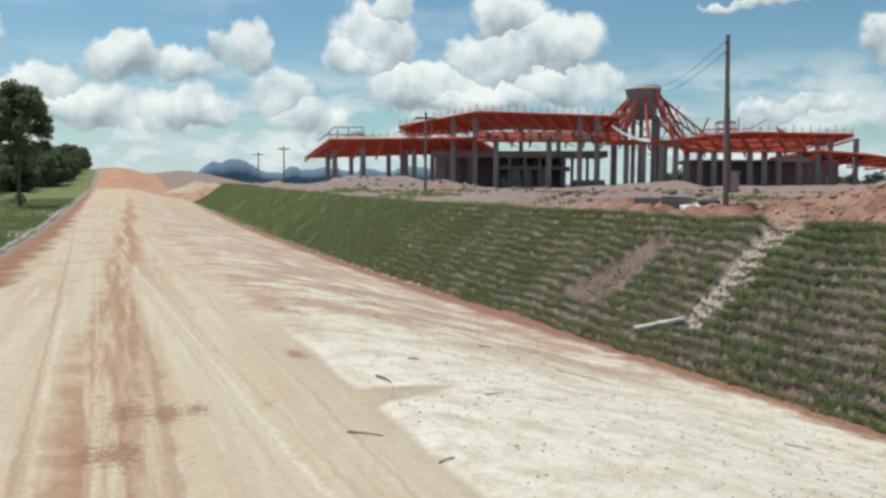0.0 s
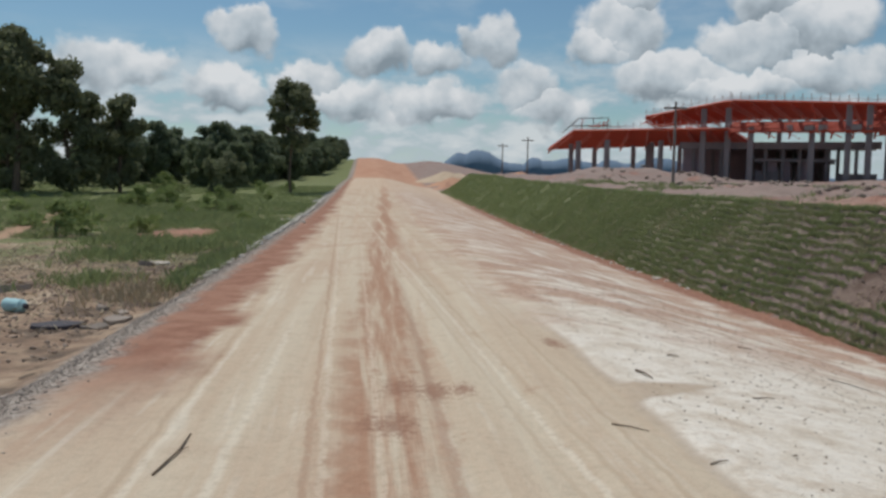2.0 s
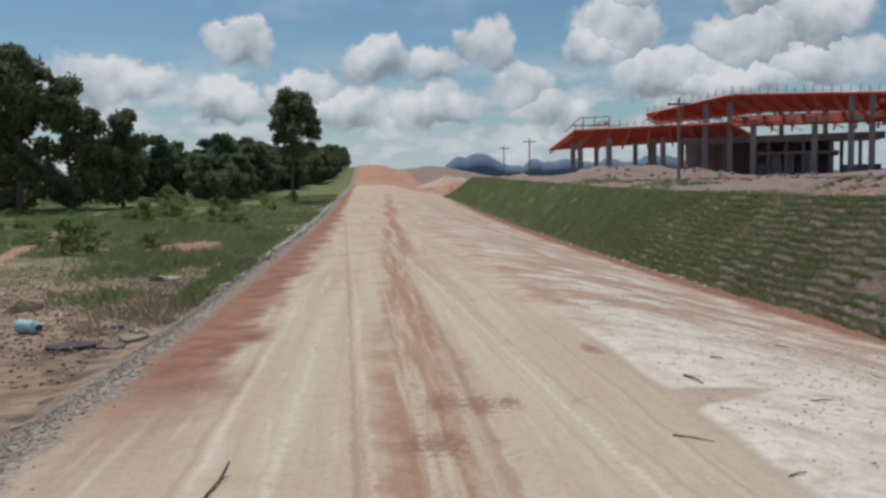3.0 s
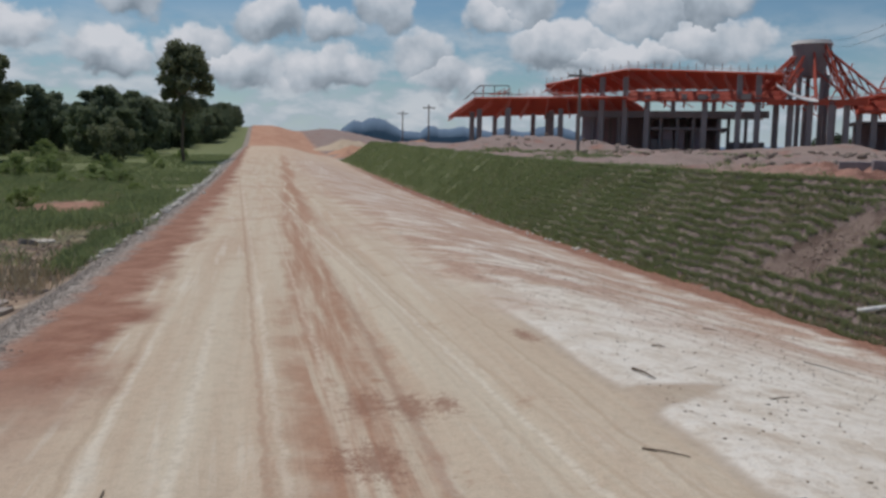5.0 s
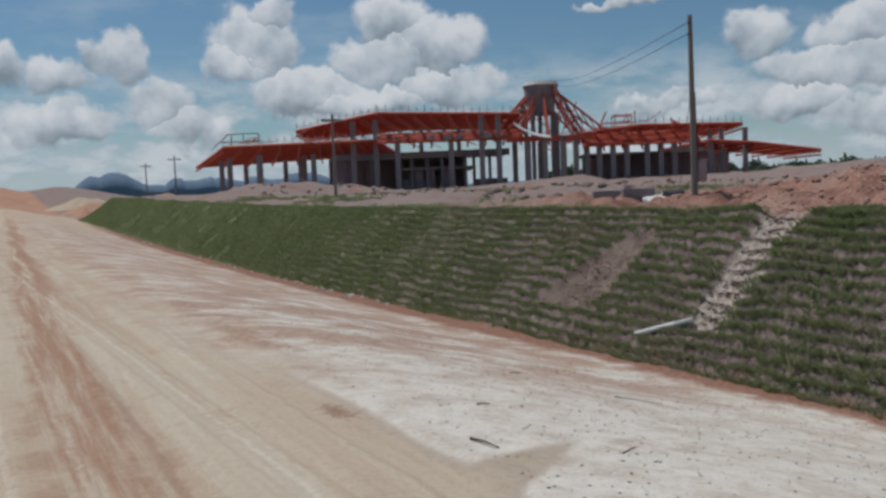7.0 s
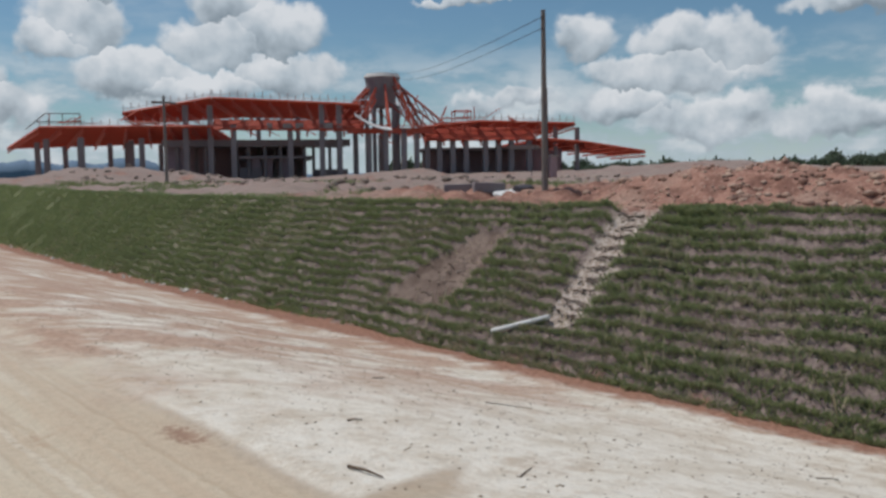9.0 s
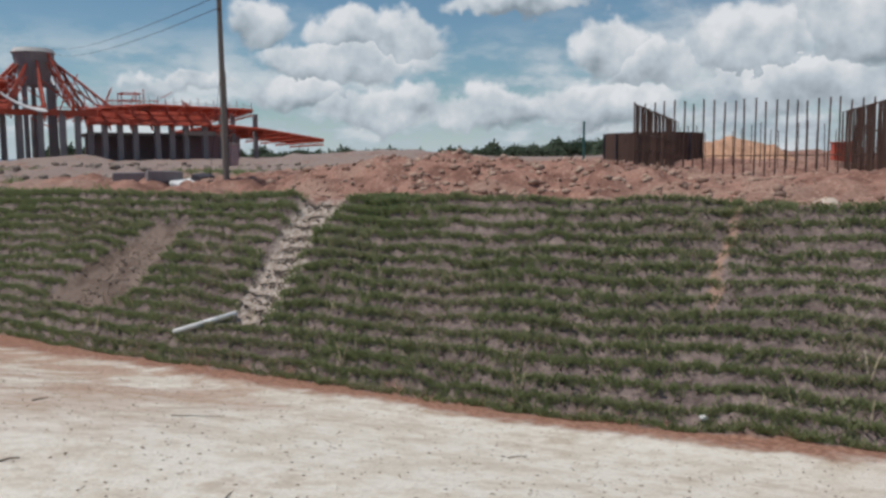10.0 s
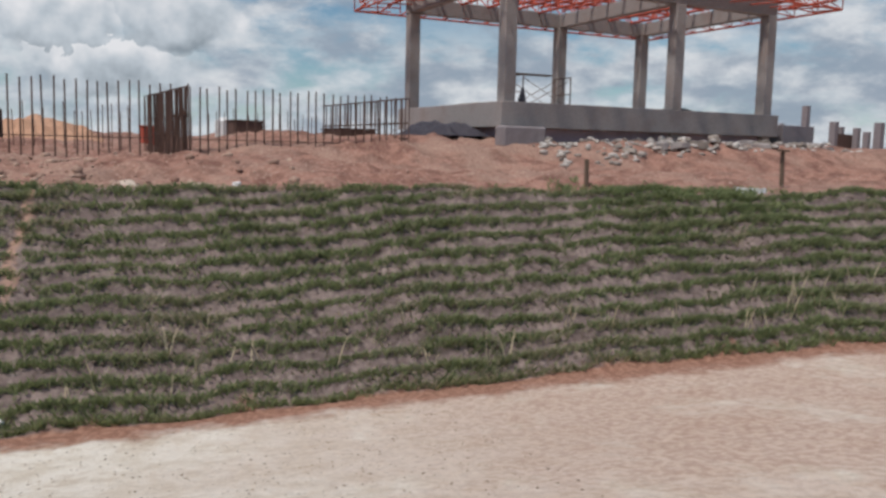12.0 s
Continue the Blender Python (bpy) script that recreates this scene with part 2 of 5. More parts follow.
    # single wheel tracks: place at y = 0, drift per metre, half-width, colour, strength, where it fades
    for a, slope, half, tone, strength, end in (
            (1.27, -0.049, 0.035, (0.66, 0.60, 0.49), 0.8, 60.0), (1.41, -0.049, 0.03, (0.38, 0.27, 0.18), 0.5, 40.0), (1.13, -0.049, 0.03, (0.40, 0.29, 0.20), 0.4, 30.0),
            (1.53, -0.010, 0.03, (0.38, 0.27, 0.18), 0.6, 13.0), (-0.42, -0.028, 0.03, (0.34, 0.20, 0.13), 0.6, 50.0), (-0.33, -0.028, 0.035, (0.64, 0.56, 0.44), 0.6, 40.0),
            (-0.05, -0.015, 0.03, (0.64, 0.55, 0.43), 0.5, 30.0), (-1.05, 0.0, 0.045, (0.66, 0.60, 0.49), 0.7, 11.5), (-1.50, 0.0, 0.035, (0.66, 0.60, 0.49), 0.7, 11.0), (-1.58, 0.0, 0.03, (0.38, 0.28, 0.19), 0.6, 11.0), (0.28, 0.004, 0.05, (0.30, 0.165, 0.11), 0.6, 14.0)):
        gap = n.math("ABSOLUTE", n.math("SUBTRACT", n.math("MULTIPLY_ADD", y, -slope, n.math("ADD", x, n.math("MULTIPLY", n.math("SUBTRACT", n2, 0.5), 0.12))), a))
        worn = n.math("MULTIPLY", n.math("MULTIPLY", n.step(gap, half * 1.15, half * 0.25), n.step(y, end, end * 0.7)), n.step(n3, 0.30, 0.52))
        tan = n.mix(n.math("MULTIPLY", worn, strength * 0.75), tan, tone)
    sand = n.math("ADD", x, n.math("MULTIPLY", off, 0.13))
    away_y = n.step(n.math("ADD", y, n.math("MULTIPLY", off, 3.0)), 8.0, 11.5)
    crisp, loose = n.step(sand, 1.72, 1.90), n.step(xs, 0.9, 3.4)
    # a tongue of sand turning off to the low side
    bend = n.math("ABSOLUTE", n.math("SUBTRACT", n.math("SUBTRACT", y, 6.35), n.math("MULTIPLY", n.math("SUBTRACT", x, 1.8), 0.55)))
    tongue = n.math("MULTIPLY", n.step(n.math("ADD", bend, n.math("MULTIPLY", n.math("SUBTRACT", x, 1.8), 0.22)), 0.34, 0.18), n.step(x, 3.3, 2.2, 0.0, 0.75))
    crisp = n.math("MULTIPLY", crisp, n.math("SUBTRACT", 1.0, tongue))
    road = n.mix(n.math("ADD", n.math("MULTIPLY", crisp, n.math("SUBTRACT", 1.0, away_y)), n.math("MULTIPLY", loose, away_y)), tan, chalk)
    # shading of the low sand ridge, painted as a dark line on its edge
    rim = n.math("MULTIPLY", n.math("MULTIPLY", n.math("MULTIPLY", crisp, n.math("SUBTRACT", 1.0, crisp)), 4.0), n.math("SUBTRACT", 1.0, away_y))
    road = n.mix(n.math("MULTIPLY", rim, 0.5), road, (0.36, 0.27, 0.19))
    for sx, sy, sr in ((0.05, 6.55, 0.16), (0.33, 6.5, 0.13), (0.55, 6.45, 0.10), (0.0, 5.55, 0.15), (-0.2, 5.6, 0.09), (-2.19, 11.57, 0.2), (-2.04, 7.72, 0.12), (1.7, 8.35, 0.13)):
        away = n.vec("LENGTH", n.vec("MULTIPLY", n.vec("SUBTRACT", place, (sx, sy, 0.0)), (1.0, 0.45, 0.0)))
        road = n.mix(n.math("MULTIPLY", n.step(n.math("ADD", away, n.math("ADD", n.math("MULTIPLY", n.math("SUBTRACT", n3, 0.5), 0.3), n.math("MULTIPLY", n.math("SUBTRACT", n4, 0.5), 0.25))), sr * 1.25, sr * 0.2), 0.75), road, (0.28, 0.15, 0.10))
    patch = n.math("MULTIPLY", n.math("MULTIPLY", n.step(cross, 0.40, 0.55), n.step(n.math("ADD", y, n.math("MULTIPLY", off, 4.0)), 7.5, 12.5)), n.step(xs, 1.2, 2.2))
    road = n.mix(n.math("MULTIPLY", patch, 0.8), road, n.mix(n.step(n3, 0.38, 0.62), (0.36, 0.215, 0.15), (0.46, 0.30, 0.215)))
    ruddy = n.math("MULTIPLY", n.step(n.math("ADD", n.math("MULTIPLY", n1, 0.6), n.math("MULTIPLY", n2, 0.4)), 0.44, 0.60), n.step(y, 11.0, 20.0))
    road = n.mix(n.math("MULTIPLY", ruddy, 0.5), road, (0.42, 0.265, 0.185))
    pink = n.math("MULTIPLY", n.step(n.math("ADD", y, n.math("MULTIPLY", off, 2.0)), 5.5, -0.5), n.step(cross, 0.26, 0.50))
    road = n.mix(n.math("MULTIPLY", n.math("MULTIPLY", pink, n.step(xs, 2.6, 4.6)), 0.8), road, n.mix(n.step(n3, 0.4, 0.62), (0.40, 0.25, 0.185), (0.52, 0.38, 0.30)))
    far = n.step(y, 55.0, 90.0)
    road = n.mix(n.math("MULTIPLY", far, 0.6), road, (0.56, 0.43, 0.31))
    road = n.mix(n.math("MULTIPLY", n.step(n.math("ADD", n.math("ADD", xe, n.math("MULTIPLY", off, 0.30)), n.step(y, 10.0, 24.0, 0.0, 0.45)), 8.25, 8.72), n.step(y, 110.0, 60.0)), road, n.mix(n.step(n3, 0.4, 0.62), (0.25, 0.125, 0.085), (0.36, 0.20, 0.14)))
    road = n.mix(n.math("MULTIPLY", n.step(n.math("ADD", xs, n.math("MULTIPLY", y, 0.004)), -1.5, -2.0), n.step(n.math("ADD", y, n.math("MULTIPLY", off, 2.0)), 4.5, 8.5)), road, n.mix(n.step(n2, 0.35, 0.65), (0.26, 0.128, 0.085), (0.345, 0.19, 0.13)))
    hill = n.step(y, 118.0, 140.0)
    road = n.mix(hill, road, n.mix(n.step(n1, 0.4, 0.6), (0.42, 0.22, 0.14), (0.50, 0.30, 0.20)))
    # left of the road: stony edge, bare dirt near, pasture further off
    stones = n.mix(n.step(n3, 0.4, 0.62), (0.22, 0.18, 0.15), (0.38, 0.335, 0.285))
    dirt = n.mix(n.step(n2, 0.35, 0.65), (0.36, 0.265, 0.185), (0.22, 0.15, 0.105))
    dirt = n.mix(n.math("MULTIPLY", n.step(n.noise(place, 1.3, 5.0, 0.68), 0.48, 0.60), 0.85), dirt, (0.12, 0.092, 0.07))
    dirt = n.mix(n.math("MULTIPLY", n.step(n.noise(n.vec("ADD", place, (31.0, 7.0, 0.0)), 0.8, 5.0, 0.66), 0.55, 0.64), 0.8), dirt, (0.50, 0.40, 0.29))
    turf = n.mix(n.step(n2, 0.35, 0.65), (0.125, 0.155, 0.06), (0.20, 0.215, 0.10))
    bare = n.math("MULTIPLY", n.step(n.math("ADD", n1, n.math("MULTIPLY", n2, 0.4)), 0.62, 0.78), n.step(y, 70.0, 25.0))
    near_bare = n.math("MULTIPLY", n.step(n.math("ADD", y, n.math("MULTIPLY", off, 7.0)), 25.0, 17.0), n.step(x, -18.0, -10.0))
    left = n.mix(n.math("MAXIMUM", bare, near_bare), turf, dirt)
    # a trodden path over the pasture and a scraped red patch
    trod = n.math("ABSOLUTE", n.math("ADD", n.math("ADD", x, 10.9), n.math("MULTIPLY_ADD", n.math("SUBTRACT", y, 22.0), 0.2125, n.math("MULTIPLY", off, 0.3))))
    left = n.mix(n.math("MULTIPLY", n.step(trod, 0.5, 0.2), n.math("MULTIPLY", n.step(y, 12.0, 16.0), n.step(y, 46.0, 36.0))), left, (0.40, 0.265, 0.175))
    scraped = n.vec("LENGTH", n.vec("MULTIPLY", n.vec("SUBTRACT", place, (-7.0, 31.0, 0.0)), (0.62, 0.28, 0.0)))
    left = n.mix(n.step(n.math("ADD", scraped, n.math("MULTIPLY", off, 0.3)), 1.0, 0.7), left, n.mix(n.step(n3, 0.4, 0.6), (0.30, 0.155, 0.105), (0.40, 0.235, 0.165)))
    colour = n.mix(n.step(xe, -2.75, -2.45), stones, road)
    colour = n.mix(n.step(xe, -3.35, -3.75), colour, left)
    # the bank and what lies above it
    soil = n.mix(n.step(n2, 0.36, 0.64), (0.145, 0.108, 0.098), (0.25, 0.19, 0.168))
    soil = n.mix(n.math("MULTIPLY", n.step(n3, 0.54, 0.68), 0.6), soil, (0.32, 0.26, 0.225))
    soil = n.mix(n.math("MULTIPLY", n.step(n3, 0.47, 0.36), 0.6), soil, (0.085, 0.062, 0.052))
    soil = n.mix(n.math("MULTIPLY", n.step(n.math("ADD", y, n.math("MULTIPLY", off, 8.0)), 16.0, 44.0), 0.8), soil, (0.17, 0.195, 0.09))
    gl = n.math("SUBTRACT", y, n.math("ADD", 12.42, n.math("MULTIPLY", n.math("SUBTRACT", x, 9.7), 0.10)))
    wash = n.math("MULTIPLY", n.step(n.math("ADD", n.math("ABSOLUTE", gl), n.math("MULTIPLY", n.math("SUBTRACT", n2, 0.5), 0.4)), 0.5, 0.3), n.step(x, 9.5, 9.8))
    soil = n.mix(wash, soil, n.mix(n.step(n3, 0.4, 0.6), (0.33, 0.26, 0.215), (0.48, 0.41, 0.35)))
    sl = n.math("ADD", n.math("SUBTRACT", y, 16.4), n.math("MULTIPLY", n.math("SUBTRACT", x, 9.7), 0.4))
    slip_half = n.math("MULTIPLY_ADD", n.math("SUBTRACT", x, 9.6), -0.36, 1.15)
    slip = n.math("MULTIPLY", n.step(n.math("SUBTRACT", n.math("ADD", n.math("ABSOLUTE", sl), n.math("MULTIPLY", n.math("SUBTRACT", n2, 0.5), 0.6)), slip_half), 0.08, -0.08), n.math("MULTIPLY", n.step(x, 9.6, 9.85), n.step(x, 11.5, 11.3)))
    rill = n.math("ABSOLUTE", n.math("SUBTRACT", n.math("SUBTRACT", y, 5.55), n.math("MULTIPLY", n.math("SUBTRACT", n2, 0.5), 0.5)))
    soil = n.mix(n.math("MULTIPLY", n.step(rill, 0.09, 0.03), n.step(x, 10.2, 10.6)), soil, (0.40, 0.25, 0.19))
    soil = n.mix(slip, soil, n.mix(n.step(n2, 0.35, 0.6), (0.125, 0.088, 0.07), (0.215, 0.16, 0.13)))
    raw = n.mix(n.step(n2, 0.38, 0.62), (0.36, 0.195, 0.145), (0.20, 0.10, 0.075))
    raw = n.mix(n.math("MULTIPLY", n.step(n1, 0.46, 0.64), 0.75), raw, (0.36, 0.235, 0.18))
    raw = n.mix(n.math("MULTIPLY", n.step(n3, 0.55, 0.68), 0.55), raw, (0.50, 0.37, 0.295))
    raw = n.mix(n.math("MULTIPLY", n.step(n3, 0.44, 0.34), 0.6), raw, (0.17, 0.095, 0.07))
    path = n.math("MULTIPLY", n.step(n.math("ABSOLUTE", n.math("SUBTRACT", xe, 13.1)), 0.5, 0.25), n.math("MULTIPLY", n.step(y, 2.6, 3.4), n.step(y, 8.2, 7.2)))
    raw = n.mix(n.math("MULTIPLY", path, 0.85), raw, (0.62, 0.53, 0.43))
    grey = n.math("MULTIPLY", n.step(n.math("ADD", y, n.math("MULTIPLY", off, 6.0)), 21.0, 30.0), n.step(n1, 0.32, 0.46))
    raw = n.mix(n.math("MULTIPLY", grey, 0.75), raw, (0.27, 0.225, 0.20))
    on_bank = n.math("MULTIPLY", n.step(xe, 8.9, 9.1), n.step(y, 112.0, 104.0))
    colour = n.mix(on_bank, colour, soil)
    top_edge = n.math("ADD", xe, n.math("MULTIPLY", off, 0.25))
    colour = n.mix(n.math("MAXIMUM", n.step(top_edge, 12.05, 12.3), n.math("MULTIPLY", n.step(x, 8.5, 10.0), n.step(y, 104.0, 110.0))), colour, raw)
    # green country far out
    out = n.math("MAXIMUM", n.step(n.math("ABSOLUTE", n.math("SUBTRACT", x, 40.0)), 190.0, 240.0), n.step(y, 330.0, 380.0))
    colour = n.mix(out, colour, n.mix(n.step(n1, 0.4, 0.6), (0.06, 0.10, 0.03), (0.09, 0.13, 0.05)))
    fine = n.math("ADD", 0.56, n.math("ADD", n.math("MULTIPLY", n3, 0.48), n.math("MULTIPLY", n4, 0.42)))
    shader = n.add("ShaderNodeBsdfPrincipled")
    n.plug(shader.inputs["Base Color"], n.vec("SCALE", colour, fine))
    shader.inputs["Roughness"].default_value = 0.95
    shader.inputs["Specular IOR Level"].default_value = 0.15
    b = n.add("ShaderNodeBump")
    b.inputs["Strength"].default_value, b.inputs["Distance"].default_value = 0.6, 0.07
    n.plug(b.inputs["Height"], n.math("ADD", n.math("ADD", n.math("MULTIPLY", n2, 0.7), n.math("MULTIPLY", n3, 0.45)), n.math("ADD", n.math("MULTIPLY", n4, 0.2), n.math("MULTIPLY", lane2, n.step(x, 2.2, 1.4, 0.0, 0.3)))))
    n.plug(shader.inputs["Normal"], b.outputs[0])
    n.t.links.new(shader.outputs[0], n.add("ShaderNodeOutputMaterial").inputs[0])
    return m


GROUND = ground_material()
CONCRETE = material("concrete", (0.33, 0.295, 0.275), 0.9, vary=0.38, scale=0.7, grain=18.0, tint=(0.25, 0.205, 0.185))
CONCRETE_FAR = material("concrete_far", (0.27, 0.235, 0.235), 0.9, vary=0.35, scale=0.4, grain=6.0)
DARKWALL = material("block_wall", (0.37, 0.28, 0.30), 0.9, vary=0.35, scale=0.5, grain=8.0)
REDSTEEL = material("red_primed_steel", (0.46, 0.085, 0.048), 0.6, vary=0.25, scale=0.6, grain=9.0, bump=0.1, tint=(0.38, 0.06, 0.035))
RUST = material("rusty_rebar", (0.11, 0.065, 0.05), 0.8, vary=0.4, scale=3.0, grain=30.0, each=0.4)
GALV = material("galvanised_tube", (0.50, 0.44, 0.42), 0.6, vary=0.2, scale=2.0, grain=20.0, bump=0.05)
POLE = material("weathered_pole", (0.22, 0.19, 0.17), 0.9, vary=0.3, scale=2.0, grain=25.0)
WHITE = material("white_plastic", (0.75, 0.75, 0.72), 0.45, vary=0.1, scale=3.0, bump=0.05)
TARP = material("dark_tarpaulin", (0.055, 0.05, 0.06), 0.7, vary=0.35, scale=2.5, grain=12.0)
BARK = material("bark", (0.13, 0.10, 0.075), 0.95, vary=0.4, scale=2.0, grain=14.0)
LEAF = foliage("tree_leaf", (0.125, 0.150, 0.085), (0.225, 0.245, 0.135))
LEAF_FAR = foliage("far_leaf", (0.120, 0.155, 0.095), (0.205, 0.245, 0.140))
GRASS = foliage("bank_grass", (0.17, 0.205, 0.095), (0.345, 0.39, 0.19), dry=(0.46, 0.40, 0.29))
PASTURE = foliage("pasture_grass", (0.17, 0.215, 0.095), (0.32, 0.365, 0.17))
# blue of the distant haze is put into the hills' base colour
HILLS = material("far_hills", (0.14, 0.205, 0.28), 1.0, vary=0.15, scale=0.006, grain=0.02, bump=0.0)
STONE = material("pale_stone", (0.30, 0.255, 0.215), 0.9, vary=0.3, scale=4.0, grain=30.0, each=0.5)
CLOD = material("red_clod", (0.42, 0.24, 0.16), 0.95, vary=0.35, scale=4.0, grain=30.0, each=0.5)

# ---- building helpers ----


def shape(name, verts, faces, mat, parent=None, label="", smooth=False):
    me = bpy.data.meshes.new(name)
    me.from_pydata([tuple(v) for v in verts], [], [tuple(f) for f in faces])
    me.materials.append(mat)
    if smooth:
        me.shade_smooth()
    ob = new(name, me)
    ob.parent = parent
    return tagged(ob, label)


def part(name, bm, mat, parent=None, label=""):
    """One bmesh as one mesh object, under a thing or a part."""
    me = bpy.data.meshes.new(name)
    bm.to_mesh(me)
    bm.free()
    me.materials.append(mat)
    ob = new(name, me)
    ob.parent = parent
    return tagged(ob, label)


def thing(name, m, label, category, group="", kind=""):
    ob = new(name)
    ob.matrix_basis = m
    return tagged(ob, label, category, group, kind)


def box(bm, lo, hi, bevel=0.0, m=None):
    made = bmesh.ops.create_cube(bm, size=1.0, matrix=Matrix.LocRotScale([(a + b) / 2 for a, b in zip(lo, hi)], None, [abs(b - a) for a, b in zip(lo, hi)]))
    if bevel:
        edges = list({e for v in made["verts"] for e in v.link_edges})
        made = bmesh.ops.bevel(bm, geom=edges, offset=bevel, segments=1, affect="EDGES")
    if m is not None:
        bmesh.ops.transform(bm, matrix=m, verts=list(dict.fromkeys(made["verts"])))
    return bm


def rod(bm, a, b, r, r2=None, sides=6):
    """A straight bar from a to b, tapering to r2."""
    a, b = Vector(a), Vector(b)
    turn = (b - a).to_track_quat("Z", "Y").to_matrix().to_4x4()
    bmesh.ops.create_cone(bm, cap_ends=True, segments=sides, radius1=r, radius2=r if r2 is None else r2, depth=(b - a).length,
                          matrix=Matrix.Translation((a + b) / 2) @ turn)
    return bm


def lattice(x, y, seed=0):
    """Smooth value noise, 0 to 1, on arrays."""
    xi, yi = np.floor(x).astype(np.int64), np.floor(y).astype(np.int64)
    u, v = x - xi, y - yi
    u, v = u * u * (3 - 2 * u), v * v * (3 - 2 * v)

    def h(i, j):
        k = (i * 374761393 + j * 668265263 + seed * 974711) & 0x7FFFFFFF
        k = ((k ^ (k >> 13)) * 1274126177) & 0x7FFFFFFF
        return ((k ^ (k >> 16)) & 0xFFFF) / 65535.0

    return (h(xi, yi) * (1 - u) + h(xi + 1, yi) * u) * (1 - v) + (h(xi, yi + 1) * (1 - u) + h(xi + 1, yi + 1) * u) * v


def rough(x, y, size, seed=0, octaves=4):
    total, amp = 0.0, 0.5
    for i in range(octaves):
        total = total + amp * (lattice(x / size, y / size, seed + i) - 0.5)
        size, amp = size / 2, amp / 2
    return total


def ease(v, lo, hi):
    s = np.clip((v - lo) / (hi - lo), 0, 1)
    return s * s * (3 - 2 * s)


# ---- the lie of the land ----
TOE_X, TOE_Z, CREST_X, CREST_Z = 9.0, -1.36, 12.0, 1.02
ROW_STEP = 0.172  # rise from one planted row to the next


def gully(x, y):
    """1 in the washed-out channel beside the pipe and on the bare slip, 0 elsewhere."""
    line = 12.42 + 0.10 * (x - 9.7) + 0.5 * rough(x, y * 0, 0.9, 71)
    wide = 0.26 + 0.07 * (x - 9.0)
    channel = np.exp(-(((y - line) / wide) ** 4)) * ease(x, 9.5, 9.8)
    slip = np.exp(-(((y - 16.4 + 0.4 * (x - 9.7) + 0.4 * rough(x, y, 0.5, 72)) / (1.08 - 0.34 * (np.clip(x, 9.0, 12.0) - 9.6))) ** 4)) * ease(x, 9.6, 9.85) * ease(-x, -11.5, -11.3)
    return np.maximum(channel, slip)


def land(x, y):
    """Height of the ground over arrays of x and y."""
    x, y = np.asarray(x, float), np.asarray(y, float)
    climb = 1.5 * ease(y, 25, 135) + 5.4 * ease(y, 125, 240) - 9.0 * ease(y, 245, 420)
    rise = 0.80 * ease(-y, -9, 7)  # the low side climbs again behind the start
    road = np.where(x > 1, -1.38 * (1 - 0.62 * rise) * ease(x, 1.5, 9.3), -0.006 * (np.clip(x, -2.6, 1) - 1) ** 2)
    road = road + 0.035 * rough(x, y, 2.2, 3) + 0.012 * rough(x, y * 0.25, 0.5, 5) * ease(-x, -2.4, -1.4)
    ruts = 0.0
    for c in (-0.75, 0.25, 0.85, 1.7):
        ruts = ruts - 0.022 * np.exp(-(((x - c - 0.12 * np.sin(y / 9 + c)) / 0.1) ** 2)) + 0.014 * np.exp(-(((x - c - 0.2 - 0.12 * np.sin(y / 9 + c)) / 0.09) ** 2))
    road = road + ruts * ease(-np.abs(x), -3, -2)
    # left: a short stony drop, then uneven pasture
    drop = ease(-x, 2.6, 3.9)
    left = -0.42 + 0.35 * rough(x, y, 6.0, 11) + 0.22 * rough(x, y, 1.4, 12) * ease(-y, -26, -8) - 0.10
    base = road * (1 - drop) + left * drop
    # bank with a small ledge at each planted row
    up = np.clip((x - TOE_X - 0.25 * rough(x * 0, y, 3.0, 21)) / (CREST_X - TOE_X), 0, 1.15)
    end = ease(-y, -112, -100) * ease(y, -90, -70)
    foot = TOE_Z + 0.85 * rise
    lift = up * (CREST_Z - foot)
    wave = lift + 0.10 * rough(x * 0 + 7, y, 2.5, 22)
    ledge = ROW_STEP * (np.floor(wave / ROW_STEP) + ease(wave / ROW_STEP - np.floor(wave / ROW_STEP), 0.12, 0.75)) - wave
    on = ((x > TOE_X - 0.1) & (x < CREST_X + 0.1)).astype(float)
    wash = gully(x, y)
    bank = foot + np.clip(lift, 0, CREST_Z - foot) - 0.12 * wash + 0.14 * wash * rough(x, y, 0.5, 24, 3) + on * (1.0 * ledge * ease(-y, -40, -24) + 0.22 * rough(x, y, 0.7, 23))
    # above: trampled crest, berm and heaps, then the levelled site
    berm_x = 15.0 + 0.8 * np.sin(y / 5.0)
    berm_h = 0.26 + 0.06 * np.sin(y / 2.3) + 0.55 * np.exp(-(((y - 12.6) / 2.6) ** 2)) + 0.30 * np.exp(-(((y - 8.6) / 2.0) ** 2)) - 0.1 * ease(y, 18, 24) - 0.14 * ease(-y, -3, 1)
    plateau = CREST_Z + 0.02 + 0.22 * ease(x, 16, 24) + 1.0 * ease(x, 25, 95) + 0.62 * ease(x, 19.0, 21.8) * ease(-y, -4.5, -1.5)
    plateau = plateau + berm_h * (ease(x, berm_x - 2.4, berm_x) * (1 - 0.55 * ease(x, berm_x + 0.6, berm_x + 4.5)))
    plateau = plateau + (0.48 * rough(x, y, 1.6, 31) + 0.40 * rough(x, y, 0.5, 32, 3)) * ease(x, 12.1, 13.5) - 0.55 * np.abs(rough(x, y, 0.8, 35, 4)) * ease(x, 12.3, 13.5) * ease(y, 3, 8) * (1 - 0.6 * ease(y, 18, 26)) + 0.5 * rough(x, y, 9.0, 33) * ease(x, 17, 30)
